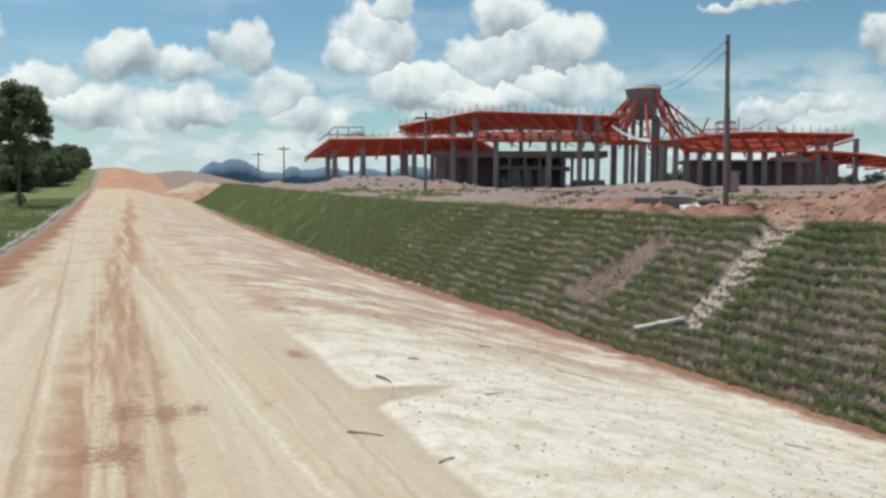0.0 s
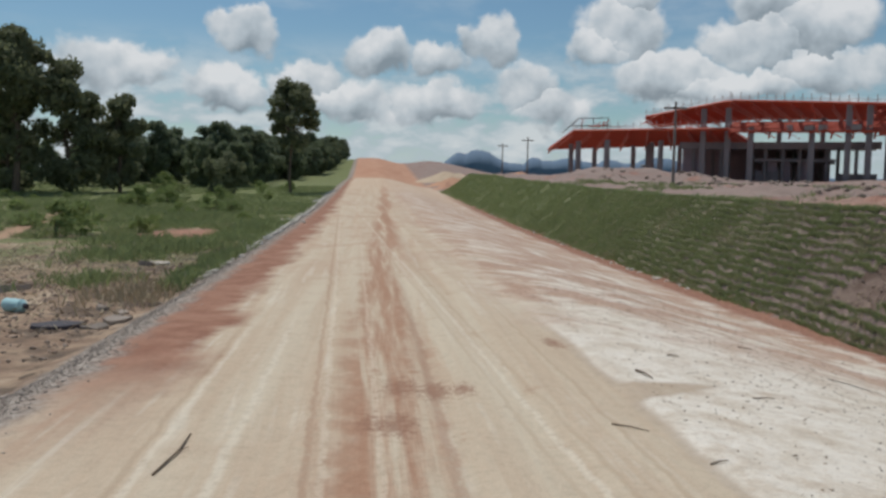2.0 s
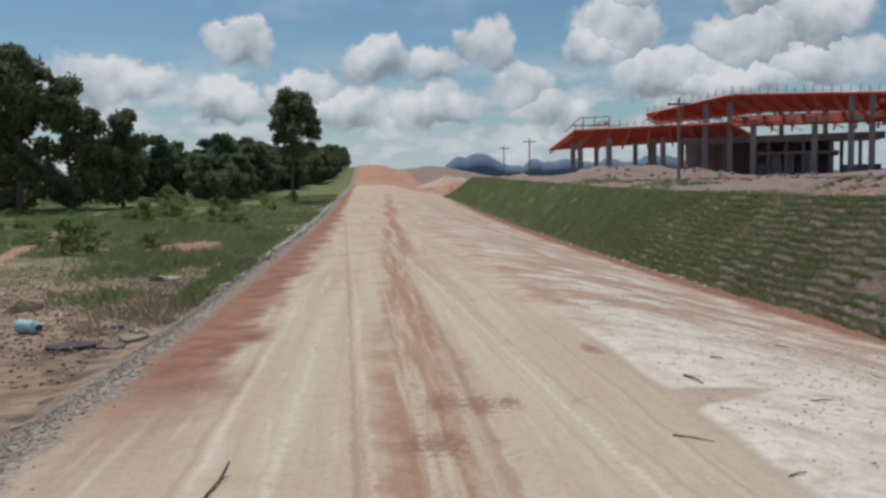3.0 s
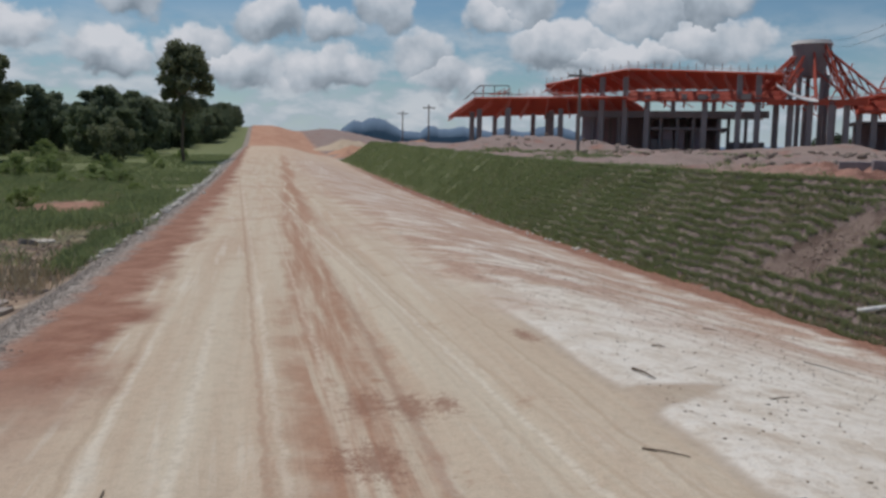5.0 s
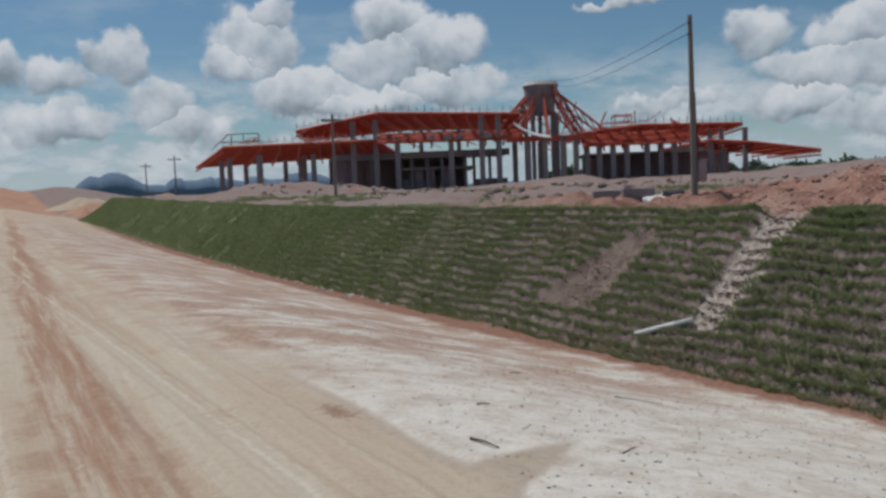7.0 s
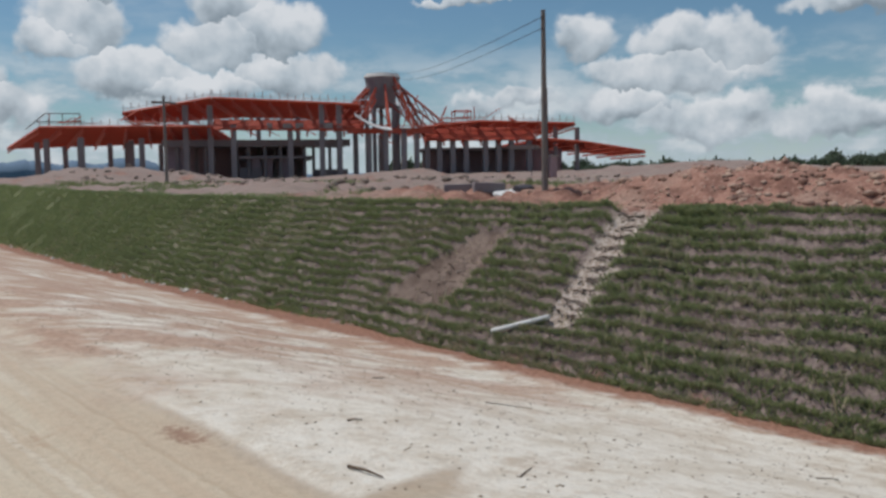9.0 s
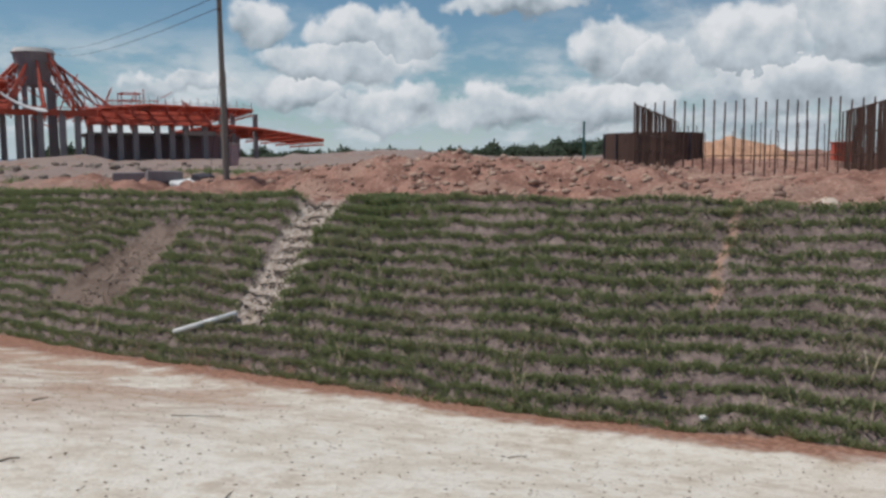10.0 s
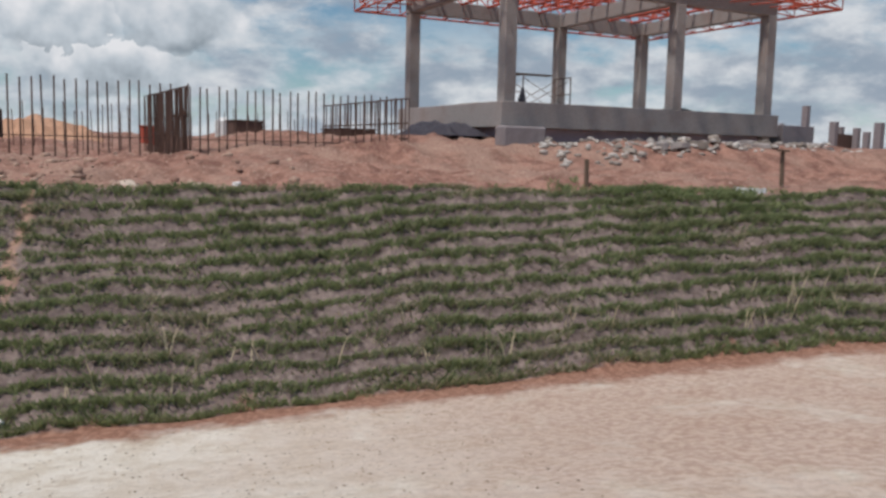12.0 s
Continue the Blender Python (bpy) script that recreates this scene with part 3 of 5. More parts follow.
    heaps = 1.5 * np.clip(rough(x, y, 11.0, 41) * 2.4, 0, 1) * ease(y, 26, 40) * ease(-y, -90, -70) * ease(x, 14, 20) * ease(-x, -75, -55)
    plateau = plateau + heaps
    above = ease(x, CREST_X - 0.05, CREST_X + 0.35)
    right = bank * (1 - above) + plateau * above
    beyond = road + 1.0 * ease(x, 7, 22) * ease(y, 100, 122) + 1.3 * np.clip(rough(x, y, 16.0, 51) * 2, 0, 1) * ease(x, 9, 16) * ease(y, 104, 125) * (1 - ease(y, 200, 260))
    right = right * end + beyond * (1 - end)
    side = ease(x, TOE_X - 0.15, TOE_X + 0.05)
    level = base * (1 - side) + right * side
    far = ease(np.abs(x - 20), 160, 400)
    return level + climb * (1 - 0.8 * ease(x, 14, 45)) * (1 - 0.6 * ease(-x, 20, 90)) * (1 - far)


def ticks(fine_lo, fine_hi, step, lo, hi, growth):
    out = list(np.arange(fine_lo, fine_hi, step))
    s, v = step, fine_hi
    while v < hi:
        out.append(v)
        s *= growth
        v += s
    s, v, back = step, fine_lo - step, []
    while v > lo:
        back.append(v)
        s *= growth
        v -= s
    return np.array(back[::-1] + out + [hi] if not back else [lo] + back[::-1] + out + [hi])


gx = ticks(-9.0, 17.0, 0.11, -4200, 4200, 1.07)
gy = ticks(-3.0, 24.0, 0.12, -4200, 4200, 1.035)
GX, GY = np.meshgrid(gx, gy)
GZ = land(GX, GY)
nx, ny = len(gx), len(gy)
idx = np.arange(nx * ny).reshape(ny, nx)
quads = np.stack([idx[:-1, :-1], idx[:-1, 1:], idx[1:, 1:], idx[1:, :-1]], -1).reshape(-1, 4)
me = bpy.data.meshes.new("ground")
me.vertices.add(nx * ny)
me.vertices.foreach_set("co", np.stack([GX, GY, GZ], -1).ravel())
me.loops.add(quads.size)
me.loops.foreach_set("vertex_index", quads.ravel().astype(np.int32))
me.polygons.add(len(quads))
me.polygons.foreach_set("loop_start", np.arange(0, quads.size, 4, dtype=np.int32))
me.update(calc_edges=True)
me.validate()
me.shade_smooth()
me.materials.append(GROUND)
tagged(new("ground", me), "graded pale laterite road between rough pasture and a planted earth bank", "ground", kind="structure")


def on_land(x, y):
    return float(land(np.array([x]), np.array([y]))[0])

# ---- the unfinished hall on the levelled site ----
HALL = Matrix.Translation((49.47, 86.9, 0.0)) @ pose(0, 0, 0, 0, 0, -29.65)
hall = thing("unfinished_hall", HALL, "half-built concrete hall with red primed steel roof frames on bare ground", "building")
FLOOR_Z = 2.2


def hall_box(name, lo, hi, mat, parent=None, label="", bevel=0.0):
    return part(name, box(bmesh.new(), lo, hi, bevel), mat, parent or hall, label)


def hall_column(x, y, top, w=0.56):
    return hall_box("column", (x - w / 2, y - w / 2, FLOOR_Z - 1.2), (x + w / 2, y + w / 2, top), CONCRETE_FAR, bevel=0.03)


def roof_frame(name, fl, fr, br, bl, purlins, rafters, deep=0.45, rail=True):
    """Open steel roof: rafters front to back, purlins side to side, a lattice edge, and a row of short uprights."""
    fl, fr, br, bl = (Vector(v) for v in (fl, fr, br, bl))
    owner = new(name)
    owner.parent = hall
    tagged(owner, "open roof frame of red primed steel purlins and rafters")
    for i in range(rafters):
        u = i / (rafters - 1)
        a, b = fl.lerp(fr, u), bl.lerp(br, u)
        bm = rod(bmesh.new(), a, b, 0.13, sides=4)
        rod(bm, a - Vector((0, 0, deep)), b - Vector((0, 0, deep)), 0.11, sides=4)
        steps = 10
        for k in range(steps):
            p, q = a.lerp(b, k / steps), a.lerp(b, (k + 1) / steps)
            rod(bm, p, q - Vector((0, 0, deep)), 0.05, sides=4)
        part("rafter", bm, REDSTEEL, owner)
    for j in range(purlins):
        v = j / (purlins - 1)
        part("purlin", rod(bmesh.new(), fl.lerp(bl, v) + Vector((0, 0, 0.16)), fr.lerp(br, v) + Vector((0, 0, 0.16)), 0.15, sides=4), REDSTEEL, owner)
    if rail:
        n = int((fr - fl).length / 0.9)
        bm = bmesh.new()
        for i in range(n + 1):
            p = fl.lerp(fr, i / n) + Vector((0, 0.3, 0.1))
            rod(bm, p, p + Vector((0, 0, 0.95 + 0.15 * math.sin(i * 2.4))), 0.045, sides=4)
        rod(bm, fl + Vector((0, 0.3, 0.6)), fr + Vector((0, 0.3, 0.6)), 0.03, sides=4)
        part("edge_upright", bm, GALV, owner, "pale tubular uprights along the roof edge")
    return owner


# low wing
for x, y in ((-32.2, 12.0), (-29.0, 4.0), (-26.6, 9.0), (-24.6, 1.0), (-22.2, 14.0), (-20.6, 8.0), (-18.6, 3.0), (-31.0, 20.0), (-25.0, 18.0), (-19.0, 20.0)):
    hall_column(x, y, 6.6)
roof_frame("low_roof", (-28.6, 0, 7.5), (-10.6, 0, 7.6), (-9.5, 20, 6.9), (-38.0, 20, 6.1), 22, 9)
# main block
for x in (-13.6, -10.9, -8.3, -2.0, 1.6, 3.6):
    hall_column(x, 2.0 if x < -9 else 1.0, 10.2 if x < -9 or x > 1 else 8.0, 0.62)
for x in (-12.0, -6.0, -1.0, 4.2):
    hall_column(x, 14.0, 9.8, 0.55)
roof_frame("main_roof", (-20.3, 2, 9.2), (-10.6, 0, 10.7), (-9.0, 24, 10.4), (-22.0, 22, 9.3), 22, 6)
roof_frame("main_roof", (-10.4, 0, 10.7), (6.0, 0, 10.0), (7.5, 24, 10.0), (-9.0, 24, 10.4), 26, 9)
roof_frame("mid_roof", (-10.6, 0.5, 7.3), (6.2, 0.5, 7.2), (6.5, 3.5, 8.4), (-10.6, 3.5, 8.4), 8, 9, 0.6, rail=False)
hall_box("upper_slab", (-16.5, 4, 5.95), (5.0, 18, 6.3), CONCRETE_FAR)
hall_box("lower_slab", (-8.0, 4, 4.2), (0.5, 18, 4.5), CONCRETE_FAR)
hall_box("back_wall", (-16.0, 16, 1.5), (0.0, 16.3, 6.0), DARKWALL)
hall_box("side_wall", (-16.3, 5, 1.5), (-13.8, 5.3, 5.9), DARKWALL)
for x in (-6.6, -5.2, -3.4):
    hall_box("low_wall", (x, 5.0, 1.5), (x + 1.0, 5.3, 4.2), DARKWALL)
for x in (-15.0, -11.8, -6.9, -5.0, -3.2, -0.4, 2.6):
    hall_column(x, 4.6, 5.95, 0.38)
for x in (-13.4, -8.6, -4.0, 0.8):
    hall_column(x, 10.0, 5.95, 0.4)
hall_box("edge_beam", (-16.5, 3.7, 5.6), (5.0, 3.96, 6.4), CONCRETE_FAR)
hall_box("sill_wall", (-8.0, 4.9, 1.5), (-5.4, 5.1, 3.1), CONCRETE_FAR)
hall_box("sill_wall", (0.6, 6.0, 1.5), (4.8, 6.2, 2.9), CONCRETE_FAR)
# water tower with its raking frame
tower = new("tower")
tower.parent = hall
bm = bmesh.new()
bmesh.ops.create_cone(bm, cap_ends=True, segments=24, radius1=1.45, radius2=2.15, depth=3.6, matrix=Matrix.Translation((9.2, 6.0, 12.1)))
part("tank", bm, CONCRETE_FAR, tower, "tapered grey concrete tank")
bm = bmesh.new()
bmesh.ops.create_cone(bm, cap_ends=True, segments=24, radius1=2.25, radius2=2.0, depth=0.45, matrix=Matrix.Translation((9.2, 6.0, 14.1)))
part("rim", bm, material("pale_render", (0.62, 0.60, 0.56), 0.9), tower, "pale tank rim")
for i in range(5):
    a = i * math.tau / 5 + 0.3
    part("tower_column", box(bmesh.new(), (-0.24, -0.24, 0.5), (0.24, 0.24, 10.6), 0.02, Matrix.Translation((9.2 + 2.0 * math.cos(a), 6.0 + 2.0 * math.sin(a), 0))), CONCRETE_FAR, tower)
rnd = random.Random(14)
for i in range(11):
    a = i * math.tau / 11 + 0.2
    reach = rnd.uniform(5.0, 7.8)
    top = Vector((9.2 + 1.9 * math.cos(a), 6 + 1.9 * math.sin(a), rnd.uniform(12.2, 14.2)))
    foot = Vector((9.2 + reach * math.cos(a), 6 + reach * math.sin(a), rnd.uniform(7.4, 8.6)))
    bm = rod(bmesh.new(), top, foot, 0.14, sides=4)
    low_top, low_foot = top - Vector((0, 0, 1.4)), foot - Vector((0, 0, 0.9))
    rod(bm, low_top, low_foot, 0.11, sides=4)
    for k in range(6):
        rod(bm, top.lerp(foot, k / 6), low_top.lerp(low_foot, (k + 1) / 6), 0.075, sides=4)
    part("raking_truss", bm, REDSTEEL, tower)
for i in range(7):
    a, z = rnd.uniform(0, math.tau), rnd.uniform(8.0, 9.2)
    p0 = Vector((9.2 + rnd.uniform(2, 6) * math.cos(a), 3.0 + rnd.uniform(-2, 2), z))
    part("loose_strut", rod(bmesh.new(), p0, p0 + Vector((rnd.uniform(-2.5, 2.5), 0.3, rnd.uniform(1.2, 2.6))), 0.07, sides=4), REDSTEEL, tower)
for x, y in ((5.6, 3.0), (7.0, 1.0), (8.9, 0.5), (11.0, 0.5), (12.6, 1.0), (14.0, 2.0), (6.2, 11.0), (9.5, 12.0), (12.5, 11.0)):
    hall_column(x, y, 7.4, 0.6)
part("ring_beam", box(bmesh.new(), (4.5, 0.2, 6.9), (14.5, 0.7, 7.5)), REDSTEEL, hall)
bm = bmesh.new()
bmesh.ops.create_grid(bm, x_segments=10, y_segments=3, size=0.5)
for v in bm.verts:
    v.co = Vector((7.4 + 4.4 * v.co.x, -0.9 + 1.2 * v.co.y + 2.2 * v.co.x, 7.8 - 1.5 * v.co.x + 1.6 * v.co.x ** 2 + 0.35 * v.co.y))
bmesh.ops.solidify(bm, geom=bm.faces[:], thickness=0.12)
part("roof_sheet", bm, WHITE, hall, "sagging white roofing sheet")
# far wing
roof_frame("far_roof", (13.4, 1, 7.5), (20.0, 0, 8.1), (22, 20, 8.1), (12.5, 20, 7.6), 18, 5)
roof_frame("far_roof", (20.0, 0, 8.1), (32.0, 1, 7.9), (34.0, 20, 7.7), (22.0, 20, 8.1), 18, 7)
roof_frame("far_low_roof", (27.5, -1, 6.0), (33.0, 0, 5.6), (34.0, 16, 5.4), (26.5, 16, 5.8), 14, 4, rail=False)
roof_frame("far_low_roof", (33.0, 0, 5.6), (41.5, 2, 4.5), (42.5, 16, 4.5), (34.0, 16, 5.4), 14, 5, rail=False)
roof_frame("mid_roof", (13.6, 0.5, 6.0), (27.0, 0.5, 6.0), (27.0, 3.0, 7.4), (13.6, 3.0, 7.4), 8, 7, 0.5, rail=False)
for x in (15.4, 17.0, 18.6, 21.0, 22.6, 24.2, 26.4, 28.4):
    hall_column(x, 1.5, 6.4, 0.6)
for x in (28.8, 30.2, 33.0):
    hall_column(x, 3.0, 7.7, 0.5)
hall_box("back_wall", (14.5, 9, 1.5), (33.0, 9.3, 5.4), DARKWALL)
hall_box("upper_slab", (14.0, 3, 5.0), (28.0, 12, 5.3), CONCRETE_FAR)
hall_box("porch_beam", (23.8, 1.0, 5.0), (27.6, 1.6, 5.5), CONCRETE)
bm = bmesh.new()
for x in (17.8, 19.8):
    for y in (4.0, 6.0):
        rod(bm, (x, y, 8.0), (x, y, 9.9), 0.07, sides=4)
for z in (9.0, 9.8):
    for a, b in (((17.8, 4, z), (19.8, 4, z)), ((17.8, 6, z), (19.8, 6, z)), ((17.8, 4, z), (17.8, 6, z)), ((19.8, 4, z), (19.8, 6, z))):
        rod(bm, a, b, 0.06, sides=4)
part("roof_lantern", bm, REDSTEEL, hall)

# loose steelwork and stacked material still to be fixed
rnd = random.Random(21)


def loose_steel(x0, x1, y, z0, z1, count, mat=REDSTEEL):
    for k in range(count):
        a = Vector((rnd.uniform(x0, x1), y + rnd.uniform(-1, 1), rnd.uniform(z0, z1)))
        turn = rnd.choice((0.0, 0.15, 1.57, 1.3, 0.8, -0.7))
        ln = rnd.uniform(0.8, 3.0)
        part("loose_bar", rod(bmesh.new(), a, a + Vector((ln * math.cos(turn), 0.2, ln * 0.6 * math.sin(turn))), rnd.uniform(0.035, 0.07), sides=4), mat, hall)


loose_steel(14.0, 24.0, 1.0, 8.0, 8.9, 26)
loose_steel(-10.0, 5.0, 0.2, 7.2, 8.2, 26)
loose_steel(3.0, 15.0, 1.0, 6.6, 8.6, 26)
loose_steel(-28.0, -11.0, 0.5, 7.7, 8.4, 14)
loose_steel(14.0, 28.0, 0.5, 6.0, 7.6, 24)
for x in (-4.6, -2.8, -1.4, 1.8):
    hall_box("panel_stack", (x, 0.2, 7.5), (x + rnd.uniform(0.5, 1.1), 0.9, 8.1), CONCRETE, None, "pale panels stacked on the deck")
bm = bmesh.new()
for a, c in (((-30.2, 1, 7.5), (-28.2, 1, 9.2)), ((-28.2, 1, 9.2), (-24.6, 1, 9.2)), ((-24.6, 1, 9.2), (-24.6, 1, 7.7)), ((-26.4, 1, 9.2), (-26.4, 1, 7.6)), ((-29.2, 1, 8.3), (-24.6, 1, 8.3))):
    rod(bm, a, c, 0.05, sides=4)
part("edge_scaffold", bm, RUST, hall)

# ---- open pavilion near the crest ----
PAV = Matrix.Translation((22.4, -4.60, 0)) @ pose(0, 0, 0, 0, 0, -78.6)  # x along the long front, y away from the road
pavilion = thing("pavilion_frame", PAV, "open concrete post and beam frame with a red steel roof skeleton", "building")
PX, PY, SLAB_Z, BEAM_Z = (0.0, 6.0, 9.85), (0.0, 6.25), 3.0, 6.19


def pav(name, lo, hi, mat=CONCRETE, bevel=0.015, label=""):
    return part(name, box(bmesh.new(), lo, hi, bevel), mat, pavilion, label)


for i, x in enumerate(PX):
    for y in PY:
        pav("column", (x - 0.19, y - 0.19, 1.6), (x + 0.19, y + 0.19, BEAM_Z), bevel=0.02)
for y in PY:
    pav("beam", (PX[0] - 0.22, y - 0.15, BEAM_Z), (PX[2] + 0.22, y + 0.15, BEAM_Z + 0.5))
for x in PX:
    pav("beam", (x - 0.15, PY[0] + 0.16, BEAM_Z + 0.01), (x + 0.15, PY[1] - 0.16, BEAM_Z + 0.48))
# added block, stands in for the dark shaded gap below the slab
pav("gap_block", (-0.05, -0.05, 1.3), (PX[2] + 0.05, PY[1] + 0.05, 2.3), DARKWALL, 0.0, "recessed block standing in for the shaded gap under the slab")
pav("slab", (-0.35, -0.35, 2.3), (PX[2] + 0.35, PY[1] + 0.35, SLAB_Z))
for j in range(11):
    y = -1.2 + j * (PY[1] + 2.4) / 10
    part("purlin", rod(bmesh.new(), (-1.6, y, BEAM_Z + 1.05), (PX[2] + 1.6, y, BEAM_Z + 1.05), 0.05, sides=4), REDSTEEL, pavilion)
for j in range(13):
    x = -1.4 + j * (PX[2] + 2.8) / 12
    bm = rod(bmesh.new(), (x, -1.4, BEAM_Z + 0.95), (x, PY[1] + 1.4, BEAM_Z + 0.95), 0.05, sides=4)
    rod(bm, (x, -1.4, BEAM_Z + 0.45), (x, PY[1] + 1.4, BEAM_Z + 0.45), 0.045, sides=4)
    for k in range(12):
        y = -1.4 + k * (PY[1] + 2.8) / 12
        rod(bm, (x, y, BEAM_Z + 0.45), (x, y + (PY[1] + 2.8) / 12, BEAM_Z + 0.95), 0.025, sides=4)
        rod(bm, (x, y, BEAM_Z + 0.45), (x, y, BEAM_Z + 0.95), 0.025, sides=4)
    part("roof_truss", bm, REDSTEEL, pavilion)

def eave(a, b, inward):
    """A box-shaped lattice edge from a to b, carried out from the beams."""
    a, b, inward = Vector(a), Vector(b), Vector(inward)
    up, n = Vector((0, 0, 0.62)), max(4, int((b - a).length / 0.85))
    bm = rod(bmesh.new(), a, b, 0.035, sides=4)
    rod(bm, a + up, b + up, 0.035, sides=4)
    for k in range(n + 1):
        p = a.lerp(b, k / n)
        rod(bm, p, p + up, 0.025, sides=4)
        rod(bm, p, p + inward, 0.022, sides=4)
        if k < n:
            rod(bm, p, a.lerp(b, (k + 1) / n) + up, 0.018, sides=4)
    return part("eave_truss", bm, REDSTEEL, pavilion)


E0, EX, EY, EZ = -1.55, PX[2] + 1.5, PY[1] + 1.5, BEAM_Z + 0.14
eave((E0, E0, EZ), (EX, E0, EZ), (0, 1.35, 0.1))
eave((E0, EY, EZ), (EX, EY, EZ), (0, -1.3, 0.1))
eave((E0, E0, EZ), (E0, EY, EZ), (1.35, 0, 0.1))
eave((EX, E0, EZ), (EX, EY, EZ), (-1.3, 0, 0.1))

# ---- upright reinforcement on the site ----
CAGE = Matrix.Translation((19.15, 7.8, 0)) @ pose(0, 0, 0, 0, 0, -76)
cage = thing("rebar_cage", CAGE @ Matrix.Translation((-1.2, 0, 0)), "long row of upright rusty reinforcing bars with cross rows", "rebar")


def bar(x, y, z0, z1, r=0.019):
    return part("bar", rod(bmesh.new(), (x, y, z0), (x + random.uniform(-0.03, 0.03), y + random.uniform(-0.03, 0.03), z1), r, sides=5), RUST, cage)


x = 0.0
while x < 10.9:
    bar(x, random.uniform(-0.06, 0.06), 1.2, 2.95 + random.uniform(-0.06, 0.06))
    x += 0.215
for x0, n, reach, skew in ((0.0, 84, 8.6, 1.0), (5.35, 90, 5.0, 0.0), (10.9, 44, 6.0, 0.0)):
    for k in range(n):
        u = k / (n - 1)
        bar(x0 + skew * u + random.uniform(-0.08, 0.08), u * reach, 1.2, 2.93, 0.014)
    for z in (1.5, 1.9, 2.3, 2.93):
        part("tie_bar", rod(bmesh.new(), (x0, 0, z), (x0 + skew, reach, z), 0.022, sides=5), RUST, cage)
part("tie_bar", rod(bmesh.new(), (0, 0.03, 1.75), (10.9, 0.03, 1.75), 0.012, sides=5), RUST, cage)
for k in range(42):
    bar(0.6 + k * 0.24, 5.2 + random.uniform(-0.1, 0.1), 1.2, 2.62 + random.uniform(-0.2, 0.1), 0.013)

# ---- electricity pole at the crest ----
PX0, PY0 = 14.2, 16.95
pole = thing("utility_pole", Matrix.Translation((PX0, PY0, on_land(PX0, PY0))) @ pose(0, 0, 0, 1.4, -2.2, 0), "leaning weathered concrete utility pole with a meter box on bare dirt", "pole")
part("shaft", rod(bmesh.new(), (0, 0, -0.4), (0, 0, 4.15), 0.08, 0.052, sides=10), POLE, pole)
box_part = part("meter_box", box(bmesh.new(), (0.06, -0.13, 0.30), (0.30, 0.09, 0.78), 0.015), DARKWALL, pole, "dark metal meter box")
part("lid", box(bmesh.new(), (0.04, -0.16, 0.782), (0.32, 0.12, 0.81), 0.005), CONCRETE, box_part)
part("insulator", rod(bmesh.new(), (0, 0, 3.95), (-0.10, -0.05, 3.97), 0.03, sides=6), RUST, pole)
part("insulator", rod(bmesh.new(), (0, 0, 3.7), (-0.10, -0.05, 3.72), 0.03, sides=6), RUST, pole)
part("conduit", rod(bmesh.new(), (0.085, -0.03, 0.8), (0.06, -0.03, 2.4), 0.014, sides=6), TARP, pole)
top = pole.matrix_basis @ Vector((-0.09, 0, 3.97))


def cable(name, a, b, sag, r, label):
    a, b = Vector(a), Vector(b)
    bm, n = bmesh.new(), 14
    pts = [a.lerp(b, k / n) - Vector((0, 0, sag * 4 * (k / n) * (1 - k / n))) for k in range(n + 1)]
    for p0, p1 in zip(pts, pts[1:]):
        rod(bm, p0, p1, r, sides=4)
    return tagged(part(name, bm, TARP, None, label), category="cable")


cable("overhead_cable", top, (61.0, 86.5, 14.7), 0.7, 0.009, "thin dark overhead cable strung from the pole")
cable("overhead_cable", top - Vector((0, 0, 0.25)), (61.0, 86.5, 14.2), 0.8, 0.009, "thin dark overhead cable strung from the pole")
cable("guy_wire", pole.matrix_basis @ Vector((0, 0, 2.6)), (14.0, 17.3, on_land(14.0, 17.3)), 0.0, 0.006, "thin steel guy wire beside the utility pole")

# ---- pipe on the bank ----
a, b = Vector((9.33, 13.62, -1.0)), Vector((9.81, 12.72, -0.70))
pipe = thing("drain_pipe", Matrix.Translation((a + b) / 2) @ (b - a).to_track_quat("Z", "Y").to_matrix().to_4x4(), "white plastic drain pipe lying on the planted bank", "pipe")
half = (b - a).length / 2
verts, faces = [], []
for z, r in ((-half, 0.034), (-half, 0.043), (half, 0.043), (half, 0.034), (-half, 0.034)):
    verts += [(r * math.cos(k * math.tau / 16), r * math.sin(k * math.tau / 16), z) for k in range(16)]
for ring in range(4):
    faces += [(ring * 16 + k, ring * 16 + (k + 1) % 16, ring * 16 + 16 + (k + 1) % 16, ring * 16 + 16 + k) for k in range(16)]
shape("tube", verts, faces, WHITE, pipe, smooth=True)

# ---- trees ----


